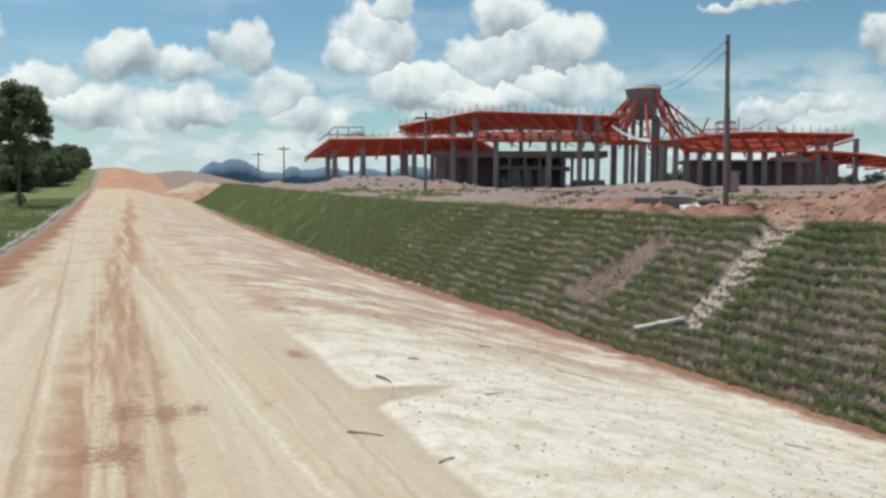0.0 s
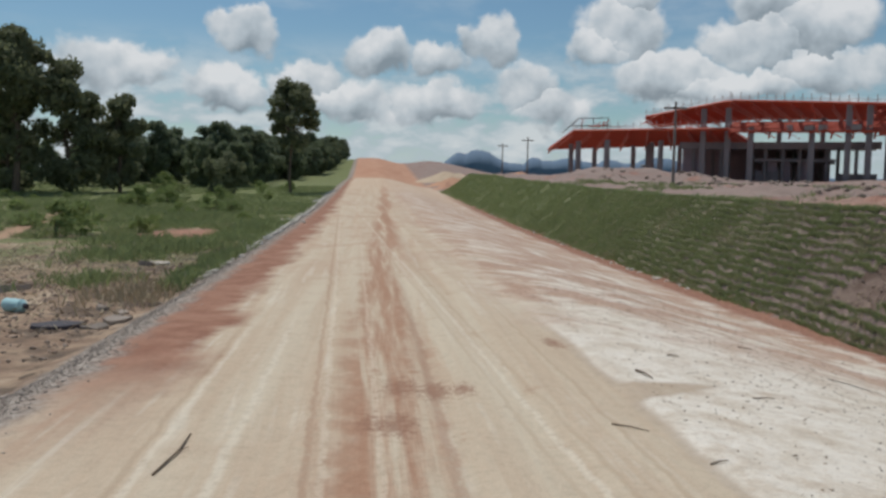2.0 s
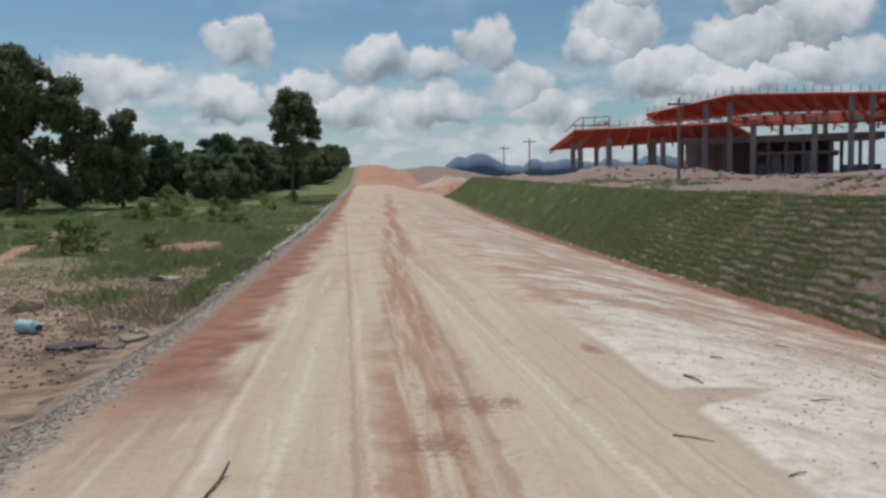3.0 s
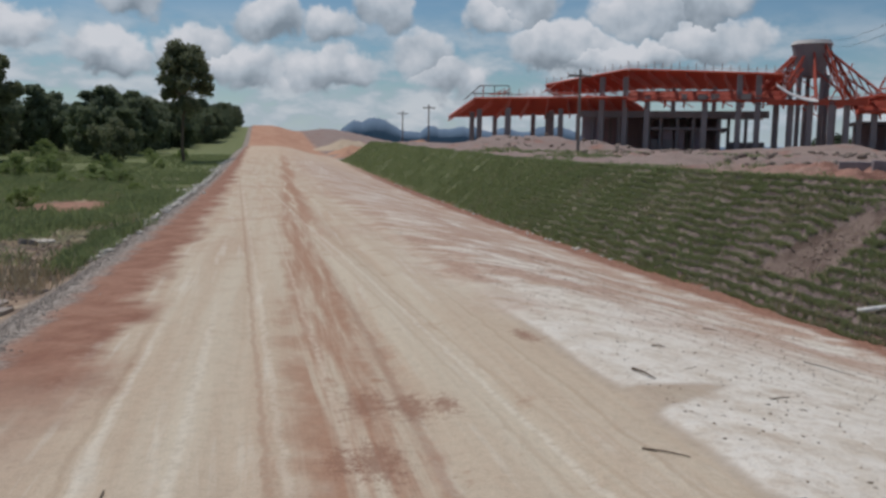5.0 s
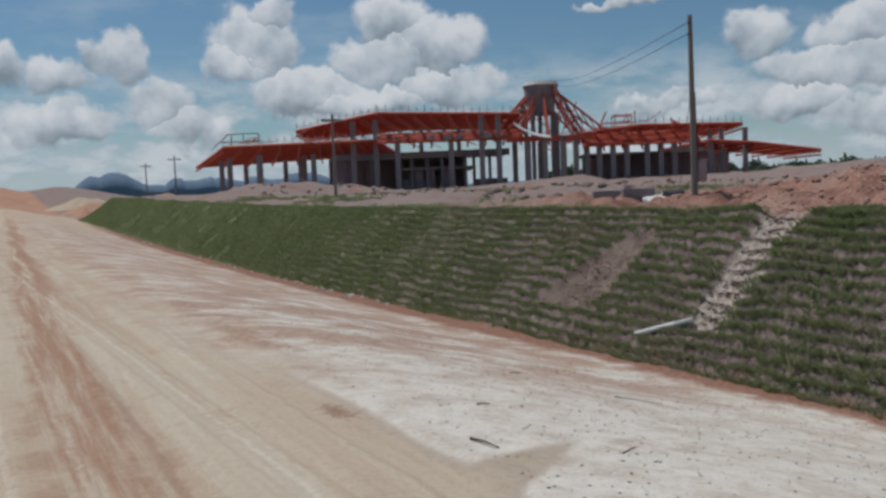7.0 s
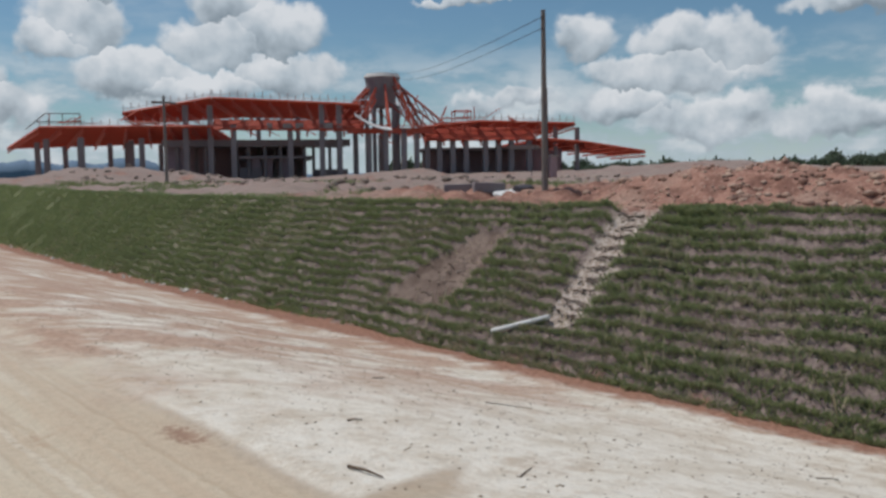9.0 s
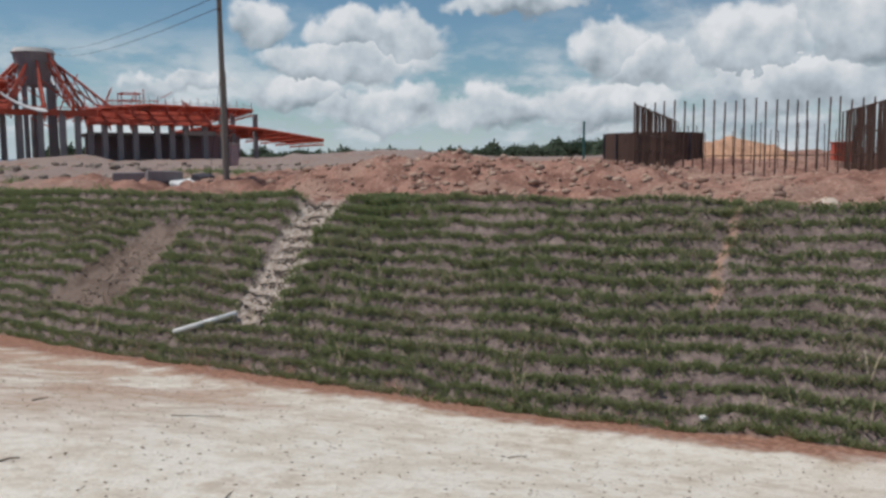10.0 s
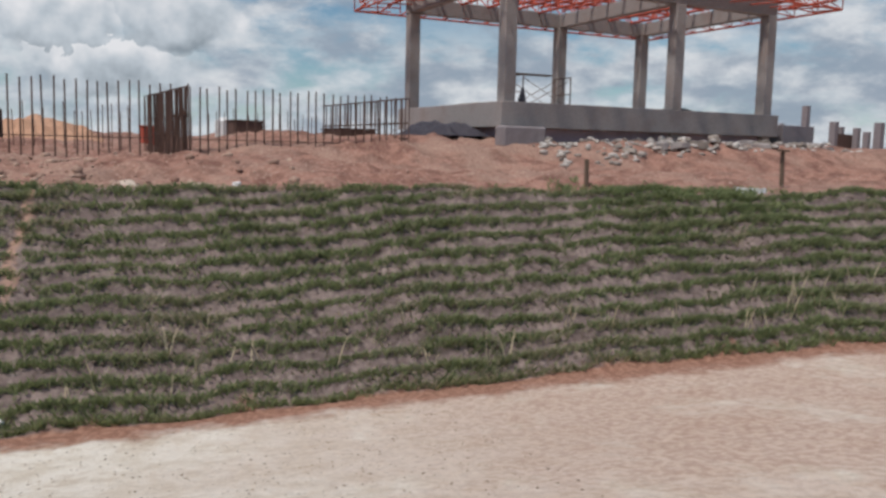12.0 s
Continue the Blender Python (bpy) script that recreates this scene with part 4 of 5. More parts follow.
def tree_mesh(seed, tall, crown_r, crown_lo, trunk_r, leaves, leaf, clumps=26, squash=1.0):
    rnd = random.Random(seed)
    bm = bmesh.new()
    p = Vector((0, 0, -0.3))
    for k in range(6):
        q = Vector((rnd.uniform(-0.12, 0.12) * crown_r, rnd.uniform(-0.12, 0.12) * crown_r, tall * 0.85 * (k + 1) / 6))
        rod(bm, p, q, trunk_r * (1 - k / 7), trunk_r * (1 - (k + 1) / 7), sides=7)
        p = q
    centres = []
    for k in range(clumps):
        h = crown_lo + (1 - crown_lo) * rnd.random() ** 0.85
        bulge = math.sin(math.pi * min(1.0, max(0.06, (h - crown_lo) / (1 - crown_lo) * 0.86 + 0.10))) ** 0.7
        a, rr = rnd.uniform(0, math.tau), crown_r * bulge * rnd.uniform(0.25, 0.95)
        c = Vector((rr * math.cos(a), rr * math.sin(a), tall * h * 0.96))
        centres.append((c, crown_r * rnd.uniform(0.20, 0.36)))
        rod(bm, (0, 0, min(c.z * 0.8, tall * 0.8)), c, trunk_r * 0.28, trunk_r * 0.06, sides=4)
    wood = bpy.data.meshes.new("trunk")
    bm.to_mesh(wood)
    bm.free()
    wood.materials.append(BARK)
    verts, faces = [], []
    for k in range(leaves):
        c, r = centres[rnd.randrange(len(centres))]
        d = Vector((rnd.gauss(0, 1), rnd.gauss(0, 1), rnd.gauss(0, 0.8) * squash))
        d = d.normalized() * r * rnd.uniform(0.35, 1.12)
        s = leaf * rnd.uniform(0.6, 1.3)
        u = Vector((rnd.gauss(0, 1), rnd.gauss(0, 1), rnd.gauss(0, 1))).normalized()
        v = u.orthogonal().normalized()
        o, i = c + d, len(verts)
        verts += [o - u * s, o + v * s * 0.55, o + u * s, o - v * s * 0.55]
        faces.append((i, i + 1, i + 2, i + 3))
    return wood, (verts, faces)


def tree(name, x, y, label, mat=LEAF, turn=0.0, **kw):
    wood, (verts, faces) = tree_mesh(**kw)
    t = thing(name, Matrix.Translation((x, y, on_land(x, y))) @ pose(0, 0, 0, 0, 0, turn), label, "tree")
    trunk = new("trunk", wood)
    trunk.parent = t
    shape("crown", verts, faces, mat, t)
    return t


tree("tree", -6.9, 75.0, "lone slender tree with a dark tufted crown by the road", seed=3, tall=10.0, crown_r=2.3, crown_lo=0.45, trunk_r=0.15, leaves=8500, leaf=0.17, clumps=46)
tree("tree", -27.4, 68.0, "tall dark broadleaf tree with a high open crown", seed=5, tall=12.4, crown_r=3.1, crown_lo=0.56, trunk_r=0.3, leaves=12000, leaf=0.22, clumps=48)
tree("tree", -28.6, 69.5, "dense dark thicket under a tall tree", seed=15, tall=7.2, crown_r=2.6, crown_lo=0.02, trunk_r=0.2, leaves=7000, leaf=0.25, clumps=30)
tree("tree", -24.0, 70.0, "dense dark tree in a clump at the pasture edge", seed=6, tall=10.4, crown_r=2.7, crown_lo=0.05, trunk_r=0.25, leaves=10000, leaf=0.25, clumps=40)
tree("tree", -20.6, 72.0, "rounded dark tree in a clump at the pasture edge", seed=7, tall=8.0, crown_r=2.4, crown_lo=0.06, trunk_r=0.2, leaves=8000, leaf=0.24, clumps=32)
tree("tree", -33.0, 66.0, "dense dark tree in a clump at the pasture edge", seed=8, tall=7.0, crown_r=2.6, crown_lo=0.03, trunk_r=0.2, leaves=9000, leaf=0.25, clumps=32)
tree("shrub", -12.0, 70.0, "dark bushy low tree on the pasture", seed=9, tall=3.6, crown_r=1.9, crown_lo=0.05, trunk_r=0.08, leaves=3400, leaf=0.16, clumps=24)
kinds = [tree("tree", -24.0, 104.0, "dark woodland tree behind the pasture", LEAF_FAR, seed=20, tall=6.8, crown_r=2.6, crown_lo=0.05, trunk_r=0.16, leaves=3600, leaf=0.28),
         tree("tree", -30.0, 110.0, "dark woodland tree behind the pasture", LEAF_FAR, seed=21, tall=6.2, crown_r=3.0, crown_lo=0.03, trunk_r=0.16, leaves=3600, leaf=0.28),
         tree("tree", -19.0, 116.0, "dark woodland tree behind the pasture", LEAF_FAR, seed=22, tall=7.6, crown_r=2.2, crown_lo=0.06, trunk_r=0.16, leaves=3200, leaf=0.28)]
for k in kinds:
    tagged(k, group="woodland behind the pasture")
rnd = random.Random(77)
for i in range(190):
    y = 88 + 190 * (i / 190) ** 1.15 + rnd.uniform(-4, 4)
    x = -14.5 - rnd.uniform(0, 1) ** 1.5 * 40 if i % 3 else (-13.0 + 6.0 * min(1.0, max(0.0, (y - 115) / 60))) - rnd.uniform(0, 4)
    s = rnd.uniform(0.62, 0.95)
    copy_thing(kinds[i % 3], Matrix.Translation((x, y, on_land(x, y))) @ pose(0, 0, 0, 0, 0, rnd.uniform(0, 360)) @ Matrix.Diagonal((s, s, s, 1)))

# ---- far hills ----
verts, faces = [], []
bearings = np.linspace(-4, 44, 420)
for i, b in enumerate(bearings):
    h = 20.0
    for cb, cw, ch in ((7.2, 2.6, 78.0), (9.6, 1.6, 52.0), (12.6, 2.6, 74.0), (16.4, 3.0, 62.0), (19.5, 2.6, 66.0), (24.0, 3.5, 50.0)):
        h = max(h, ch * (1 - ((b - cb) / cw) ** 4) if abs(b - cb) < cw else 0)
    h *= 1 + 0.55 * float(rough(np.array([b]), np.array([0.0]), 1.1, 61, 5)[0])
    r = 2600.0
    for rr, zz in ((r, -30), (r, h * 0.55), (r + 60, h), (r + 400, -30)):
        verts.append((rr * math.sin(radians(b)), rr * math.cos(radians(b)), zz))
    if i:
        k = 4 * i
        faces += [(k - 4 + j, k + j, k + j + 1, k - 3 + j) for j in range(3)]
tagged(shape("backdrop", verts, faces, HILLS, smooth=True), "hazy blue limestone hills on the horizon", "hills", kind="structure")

# ---- grass, planted in rows along the bank ----
rs = np.random.RandomState(5)


def blades(name, px, py, pz, tall, wide, lean, mat, label, category="grass", out=(0.0, 0.0)):
    """Thin tapered leaves at the given feet, as one mesh."""
    n = len(px)
    turn = rs.uniform(0, math.tau, n)
    h = tall * rs.uniform(0.5, 1.25, n)
    tip = np.stack([lean * h * np.cos(turn) + out[0] * h, lean * h * np.sin(turn) + out[1] * h, h], -1)
    side = rs.uniform(0, math.tau, n)
    w = np.stack([np.cos(side), np.sin(side), 0 * side], -1) * (wide * rs.uniform(0.6, 1.3, n))[:, None]
    foot = np.stack([px, py, pz], -1)
    bend = foot + tip * 0.55 + np.stack([0 * h, 0 * h, 0.12 * h], -1)
    verts = np.stack([foot - w * 0.6, foot + w * 0.6, bend + w, foot + tip, bend - w], 1).reshape(-1, 3)
    me = bpy.data.meshes.new(name)
    me.vertices.add(5 * n)
    me.vertices.foreach_set("co", verts.ravel())
    me.loops.add(5 * n)
    me.loops.foreach_set("vertex_index", np.arange(5 * n, dtype=np.int32))
    me.polygons.add(n)
    me.polygons.foreach_set("loop_start", np.arange(0, 5 * n, 5, dtype=np.int32))
    me.update(calc_edges=True)
    me.materials.append(mat)
    return tagged(new(name, me), label, category, kind="stuff")


def sown(x, y, per, spread):
    """Spread per blades round each clump foot."""
    x = np.repeat(x, per) + rs.normal(0, spread, len(x) * per)
    y = np.repeat(y, per) + rs.normal(0, spread, len(y) * per)
    return x, y, land(x, y) - 0.01


xs, ys = [], []
for k in range(-1, 15):
    for y0, y1, gap in ((-14.0, 22.0, 0.075), (22.0, 50.0, 0.12)):
        yy = np.arange(y0, y1, gap) + rs.uniform(-0.035, 0.035, len(np.arange(y0, y1, gap)))
        rise = 0.80 * ease(-yy, -9, 7)
        foot = TOE_Z + 0.85 * rise
        lift = (k + 0.80 + (0.35 if k < 0 else 0.0)) * ROW_STEP - 0.10 * rough(yy * 0 + 7, yy, 2.5, 22)
        xx = TOE_X + 0.25 * rough(yy * 0, yy, 3.0, 21) + lift / (CREST_Z - foot) * (CREST_X - TOE_X) + rs.normal(0, 0.03, len(yy))
        thin = lattice(xx * 0.9 + 3, yy * 0.7, 81) * 0.55 + lattice(xx * 2.5, yy * 2.2, 82) * 0.45
        streak = np.abs(yy - 5.55 - 0.12 * np.sin(xx * 4)) < 0.07
        keep = (thin > 0.10) & (rs.uniform(0, 1, len(yy)) > ease(yy, 26, 50)) & (gully(xx, yy) < 0.35) & (xx < CREST_X + 0.15) & ~(streak & (xx > 10.3))
        xs.append(xx[keep]), ys.append(yy[keep])
cx, cy = np.concatenate(xs), np.concatenate(ys)
vigour = 0.55 + 0.65 * lattice(cx * 1.6, cy * 1.3, 84) + 0.35 * lattice(cx * 7, cy * 6, 86)
PER = 30
bx = np.repeat(cx, PER) + rs.normal(-0.012, 0.026, len(cx) * PER)
by = np.repeat(cy, PER) + rs.normal(0, 0.042, len(cy) * PER)
blades("grass", bx, by, land(bx, by) - 0.01, 0.092 * np.repeat(vigour, PER), 0.0075, 0.8, GRASS, "short tufted grass planted in level rows along the bank", out=(-0.30, 0.0))
WEEDS = foliage("bank_weeds", (0.12, 0.145, 0.06), (0.23, 0.24, 0.115), dry=(0.36, 0.29, 0.21))
# weeds between the rows, thicker at the top and beyond the eroded stretch
n = 20000
xx, yy = rs.uniform(TOE_X + 0.05, CREST_X + 0.35, n), rs.uniform(-16, 50, n)
lush = lattice(xx * 0.8, yy * 0.5, 83) * 0.7 + lattice(xx * 3, yy * 3, 88) * 0.3
keep = (lush + 0.4 * ease(yy, 18, 34) + 0.30 * np.exp(-(((yy + 3.0) / 2.0) ** 2)) * ease(xx, 10.2, 11.0) > 0.52) & (gully(xx, yy) < 0.3)
bx, by, bz = sown(xx[keep], yy[keep], 7, 0.05)
blades("grass", bx, by, bz, 0.05, 0.0075, 1.1, WEEDS, "loose weeds between the planted rows of the bank")
n = 19000
xx, yy = rs.uniform(TOE_X, CREST_X + 0.8, n), 14 + 92 * rs.uniform(0, 1, n) ** 1.15
keep = (rs.uniform(0, 1, n) < ease(yy + 9 * (lattice(xx * 0.7, yy * 0.35, 87) - 0.5), 15, 40)) & (gully(xx, yy) < 0.3)
xx, yy = xx[keep], yy[keep]
bx, by, bz = sown(xx, yy, 9, 0.14)
blades("grass", bx, by, bz, 0.10, 0.016, 1.1, PASTURE, "thick green grass on the far stretch of the bank")
# green patches on the levelled ground above
n = 2600
xx, yy = rs.uniform(13.5, 26, n), rs.uniform(24, 60, n)
keep = lattice(xx / 4, yy / 6, 85) > 0.55
bx, by, bz = sown(xx[keep], yy[keep], 9, 0.12)
blades("grass", bx, by, bz, 0.20, 0.016, 0.6, PASTURE, "patches of weeds on the bare levelled ground")
# taller tufts at the crest
tx, ty = [], []
for cx, cy, r, m in ((12.0, 11.35, 0.28, 130), (12.0, 14.2, 0.3, 60), (11.9, -3.2, 0.6, 200), (11.7, -5.0, 0.5, 120)):
    tx.append(rs.normal(cx, r, m)), ty.append(rs.normal(cy, r, m))
bx, by, bz = sown(np.concatenate(tx), np.concatenate(ty), 12, 0.05)
blades("grass", bx, by, bz, 0.11, 0.010, 0.9, PASTURE, "taller green tufts along the top of the bank")
# dry stalks near the foot of the bank
n = 90
xx, yy = rs.uniform(9.15, 9.9, n), rs.uniform(-6, 16, n)
bx, by, bz = sown(xx, yy, 2, 0.015)
STRAW = material("straw", (0.50, 0.42, 0.28), 0.8, vary=0.2, scale=5.0, bump=0.0)
blades("dry_stalks", bx, by, bz, 0.36, 0.008, 0.35, STRAW, "pale dry grass stalks at the foot of the bank")

n = 9000
xx, yy = rs.uniform(TOE_X + 0.1, CREST_X, n), rs.uniform(-10, 26, n)
blades("dry_litter", xx, yy, land(xx, yy) + 0.012, 0.035, 0.006, 2.6, STRAW, "pale dry litter scattered between the grass rows", "litter")

# pasture left of the road
n = 26000
yy = 4 + 86 * rs.uniform(0, 1, n) ** 1.2
xx = -3.6 - (4 + yy * 0.45) * rs.uniform(0, 1, n) ** 1.15
cover = 0.6 * lattice(xx / 3.2, yy / 4.5, 91) + 0.4 * lattice(xx / 1.1, yy / 1.3, 92)
keep = (cover > 0.80 - 0.45 * ease(yy, 15, 30)) & (yy > 13.5) & (np.abs(xx + 10.9 + 0.2125 * (yy - 22)) > 0.4) & (np.hypot((xx + 7.0) * 0.62, (yy - 31.0) * 0.28) > 0.85)
bx, by, bz = sown(xx[keep], yy[keep], 8, 0.12)
blades("grass", bx, by, bz, 0.17, 0.013, 0.6, PASTURE, "rough green pasture grass beside the road")
tx, ty = [], []
for cx, cy, r, m in ((-3.75, 18.4, 0.35, 150), (-3.7, 20.4, 0.4, 170), (-3.75, 16.6, 0.25, 60), (-5.6, 16.8, 0.6, 60), (-6.6, 22.5, 0.9, 90), (-7.6, 27.0, 1.2, 160), (-5.2, 24.5, 0.7, 120), (-4.6, 33.0, 0.6, 110), (-8.8, 39.0, 1.4, 140), (-12.0, 46.0, 1.6, 160), (-9.5, 55.0, 1.2, 150), (-14.5, 60.0, 1.8, 150), (-18, 52, 2.0, 150)):
    tx.append(rs.normal(cx, r * 0.6, m)), ty.append(rs.normal(cy, r, m))
bx, by, bz = sown(np.concatenate(tx), np.concatenate(ty), 9, 0.07)
blades("tall_grass", bx, by, bz, 0.25, 0.012, 0.5, PASTURE, "tall green reeds and weeds at the road's edge")
n = 110
xx, yy = rs.normal(-4.3, 0.5, n), rs.normal(15.3, 0.9, n)
bx, by, bz = sown(xx, yy, 4, 0.05)
blades("dry_stalks", bx, by, bz, 0.26, 0.010, 0.4, STRAW, "dead straw-coloured reeds beside the road")

# ---- stones and clods ----
ICO = bmesh.new()
bmesh.ops.create_icosphere(ICO, subdivisions=1, radius=1.0)
ICO_V = np.array([v.co[:] for v in ICO.verts])
ICO_F = np.array([[v.index for v in f.verts] for f in ICO.faces])
ICO.free()


def lumps(name, x, y, size, mat, label, category="stones", flat=0.65, sink=0.3):
    """Many broken stones lying on the ground, as one mesh."""
    n, k = len(x), len(ICO_V)
    size = np.broadcast_to(size, n) * rs.uniform(0.5, 1.4, n)
    v = ICO_V[None] * rs.uniform(0.65, 1.25, (n, k, 1)) * np.stack([rs.uniform(0.7, 1.5, n), rs.uniform(0.7, 1.5, n), np.full(n, flat)], -1)[:, None]
    a = rs.uniform(0, math.tau, n)
    c, s = np.cos(a)[:, None], np.sin(a)[:, None]
    v = np.stack([v[..., 0] * c - v[..., 1] * s, v[..., 0] * s + v[..., 1] * c, v[..., 2]], -1) * size[:, None, None]
    v += np.stack([x, y, land(x, y) + size * (flat - sink * 2 * flat)], -1)[:, None]
    f = (ICO_F[None] + (np.arange(n) * k)[:, None, None]).reshape(-1)
    me = bpy.data.meshes.new(name)
    me.vertices.add(n * k)
    me.vertices.foreach_set("co", v.ravel())
    me.loops.add(len(f))
    me.loops.foreach_set("vertex_index", f.astype(np.int32))
    me.polygons.add(len(f) // 3)
    me.polygons.foreach_set("loop_start", np.arange(0, len(f), 3, dtype=np.int32))
    me.update(calc_edges=True)
    me.materials.append(mat)
    return tagged(new(name, me), label, category, kind="stuff")


def island_material(name, a, b):
    m = bpy.data.materials.new(name)
    m.use_nodes = True
    n = Nodes(m.node_tree)
    info = n.add("ShaderNodeNewGeometry")
    shader = n.add("ShaderNodeBsdfPrincipled")
    tone = n.mix(info.outputs["Random Per Island"], a, b)
    n.plug(shader.inputs["Base Color"], n.vec("SCALE", tone, n.math("ADD", 0.6, n.math("MULTIPLY", n.noise(info.outputs["Position"], 25.0, 4.0), 0.8))))
    shader.inputs["Roughness"].default_value = 0.92
    shader.inputs["Specular IOR Level"].default_value = 0.2
    n.t.links.new(shader.outputs[0], n.add("ShaderNodeOutputMaterial").inputs[0])
    return m


GRAVEL = island_material("gravel", (0.20, 0.165, 0.14), (0.42, 0.37, 0.32))
CLODS = island_material("clods", (0.24, 0.135, 0.10), (0.50, 0.36, 0.275))
BROKEN = island_material("broken_soil", (0.17, 0.125, 0.10), (0.38, 0.315, 0.26))
DARKCLOD = island_material("dark_clods", (0.12, 0.085, 0.065), (0.28, 0.21, 0.165))
CHIPS = island_material("chips", (0.14, 0.10, 0.07), (0.36, 0.28, 0.20))
n = 9000
yy = 3 + 50 * rs.uniform(0, 1, n) ** 1.7
lumps("gravel", -3.05 + 0.28 * rough(yy * 0, yy, 1.5, 93) + rs.normal(0, 0.20, n), yy, 0.011, GRAVEL, "grey crushed stone along the edge of the road", "gravel")
n = 700
yy = rs.uniform(16, 75, n)
lumps("pale_stones", -3.5 + rs.normal(0, 0.25, n), yy, 0.07, island_material("pale_stones", (0.5, 0.46, 0.4), (0.72, 0.68, 0.6)), "pale broken stones along the road's edge")
n = 1000
xx = rs.uniform(9.65, 12.1, n)
lumps("washed_soil", xx, 12.42 + 0.10 * (xx - 9.7) + rs.normal(0, 0.18, n), 0.024, BROKEN, "pale broken soil lumps in the washed-out gully", "soil")
n = 90
xx = rs.uniform(9.7, 11.0, n)
lumps("washed_soil", xx, 16.4 - 0.4 * (xx - 9.7) + rs.normal(0, 0.25, n), 0.022, BROKEN, "brown soil lumps on the bare slip in the bank", "soil")
n = 7000
lumps("bank_clods", rs.uniform(9.1, 12.0, n), rs.uniform(-8, 22, n), 0.019, DARKCLOD, "small soil clods between the grass rows", "soil")
n = 9000
yy = rs.uniform(-12, 26, n)
xx = 12.3 + 6.5 * rs.uniform(0, 1, n) ** 1.1
heap = np.exp(-(((yy - 10.5) / 4.5) ** 2))
keep = rs.uniform(0, 1, n) < 0.35 + 0.65 * heap
lumps("red_clods", xx[keep], yy[keep], 0.018 + 0.05 * heap[keep] * rs.uniform(0, 1, keep.sum()) ** 2, CLODS, "broken red earth clods heaped above the bank", "soil", 0.75, 0.42)
n = 260
yy = rs.normal(9.5, 3.2, n)
lumps("large_clods", 13.2 + rs.uniform(0, 3.0, n), yy, 0.07, CLODS, "large broken lumps of red earth on the mound", "soil", 0.8, 0.42)
n = 70
lumps("toe_stones", rs.normal(8.85, 0.1, n), rs.uniform(22, 62, n), 0.06, island_material("toe_stones", (0.5, 0.46, 0.4), (0.72, 0.68, 0.6)), "pale stones along the foot of the bank")
n = 700
lumps("site_rubble", rs.uniform(17, 45, n), rs.uniform(22, 70, n), 0.16, BROKEN, "grey rubble scattered over the levelled site", "rubble")
n = 3600
lumps("road_chips", rs.uniform(2.0, 8.6, n), rs.uniform(1.0, 18, n), 0.0085, CHIPS, "small dark chips lying on the bleached road", "debris", flat=0.5)
n = 1500
lumps("verge_rubble", -4.0 - 4.5 * rs.uniform(0, 1, n) ** 1.6, rs.uniform(10, 26, n), 0.026, BROKEN, "broken lumps of soil and concrete beside the road", "rubble")

n = 2200
lumps("verge_soil", -3.9 - 6.5 * rs.uniform(0, 1, n) ** 1.2, rs.uniform(11.5, 25, n), 0.024, DARKCLOD, "dark broken soil and roots beside the road", "soil", 0.6)
n = 1400
xx, yy = -4.0 - 7.0 * rs.uniform(0, 1, n) ** 1.2, rs.uniform(11.5, 26, n)
blades("dry_litter", xx, yy, land(xx, yy) + 0.02, 0.10, 0.012, 1.8, STRAW, "pale dry stalks and scraps strewn over the verge", "litter")

# ---- sticks on the road ----
WOOD = material("dead_wood", (0.14, 0.10, 0.07), 0.9, vary=0.3, scale=8.0, grain=40.0)


def stick(x0, y0, x1, y1, r, kink=0.0):
    a, b = Vector((x0, y0, on_land(x0, y0) + r)), Vector((x1, y1, on_land(x1, y1) + r))
    mid = (a + b) / 2 + Vector((kink, kink * 0.5, r))
    bm = rod(bmesh.new(), a, mid, r, r * 0.8, sides=6)
    rod(bm, mid, b, r * 0.8, r * 0.5, sides=6)
    if kink:
        rod(bm, mid, mid + Vector((kink * 1.6, 0.05, r)), r * 0.6, r * 0.3, sides=5)
    return tagged(part("stick", bm, WOOD, None, "thin dark dead stick lying on the pale road"), category="stick", group="sticks on the road")


for s in ((-1.40, 4.72, -1.34, 5.45, 0.008, 0.03), (2.17, 7.16, 2.23, 6.90, 0.011), (1.45, 5.48, 1.66, 5.33, 0.006), (1.83, 4.72, 1.94, 4.73, 0.007), (2.82, 8.16, 2.95, 8.17, 0.007), (3.0, 6.6, 3.25, 6.75, 0.005), (5.2, 9.3, 5.7, 9.2, 0.005), (4.6, 10.4, 4.9, 10.6, 0.006), (6.2, 6.4, 6.5, 6.35, 0.005)):
    stick(*s)

# ---- litter beside the road ----
CYAN = material("pale_cyan_plastic", (0.42, 0.66, 0.68), 0.4, vary=0.15, scale=6.0, bump=0.05)
bz = on_land(-5.65, 13.5)
drum = thing("plastic_drum", Matrix.Translation((-5.65, 13.5, bz + 0.10)) @ pose(0, 0, 0, 0, 90, -28), "pale cyan plastic container lying on bare ground", "container")
bm = bmesh.new()
for z0, z1, r0, r1 in ((-0.22, -0.19, 0.08, 0.105), (-0.19, 0.14, 0.105, 0.105), (0.14, 0.20, 0.105, 0.05)):
    rod(bm, (0, 0, z0), (0, 0, z1), r0, r1, sides=16)
part("body", bm, CYAN, drum)
part("cap", rod(bmesh.new(), (0, 0, 0.20), (0, 0, 0.24), 0.045, sides=12), TARP, drum, "dark cap")


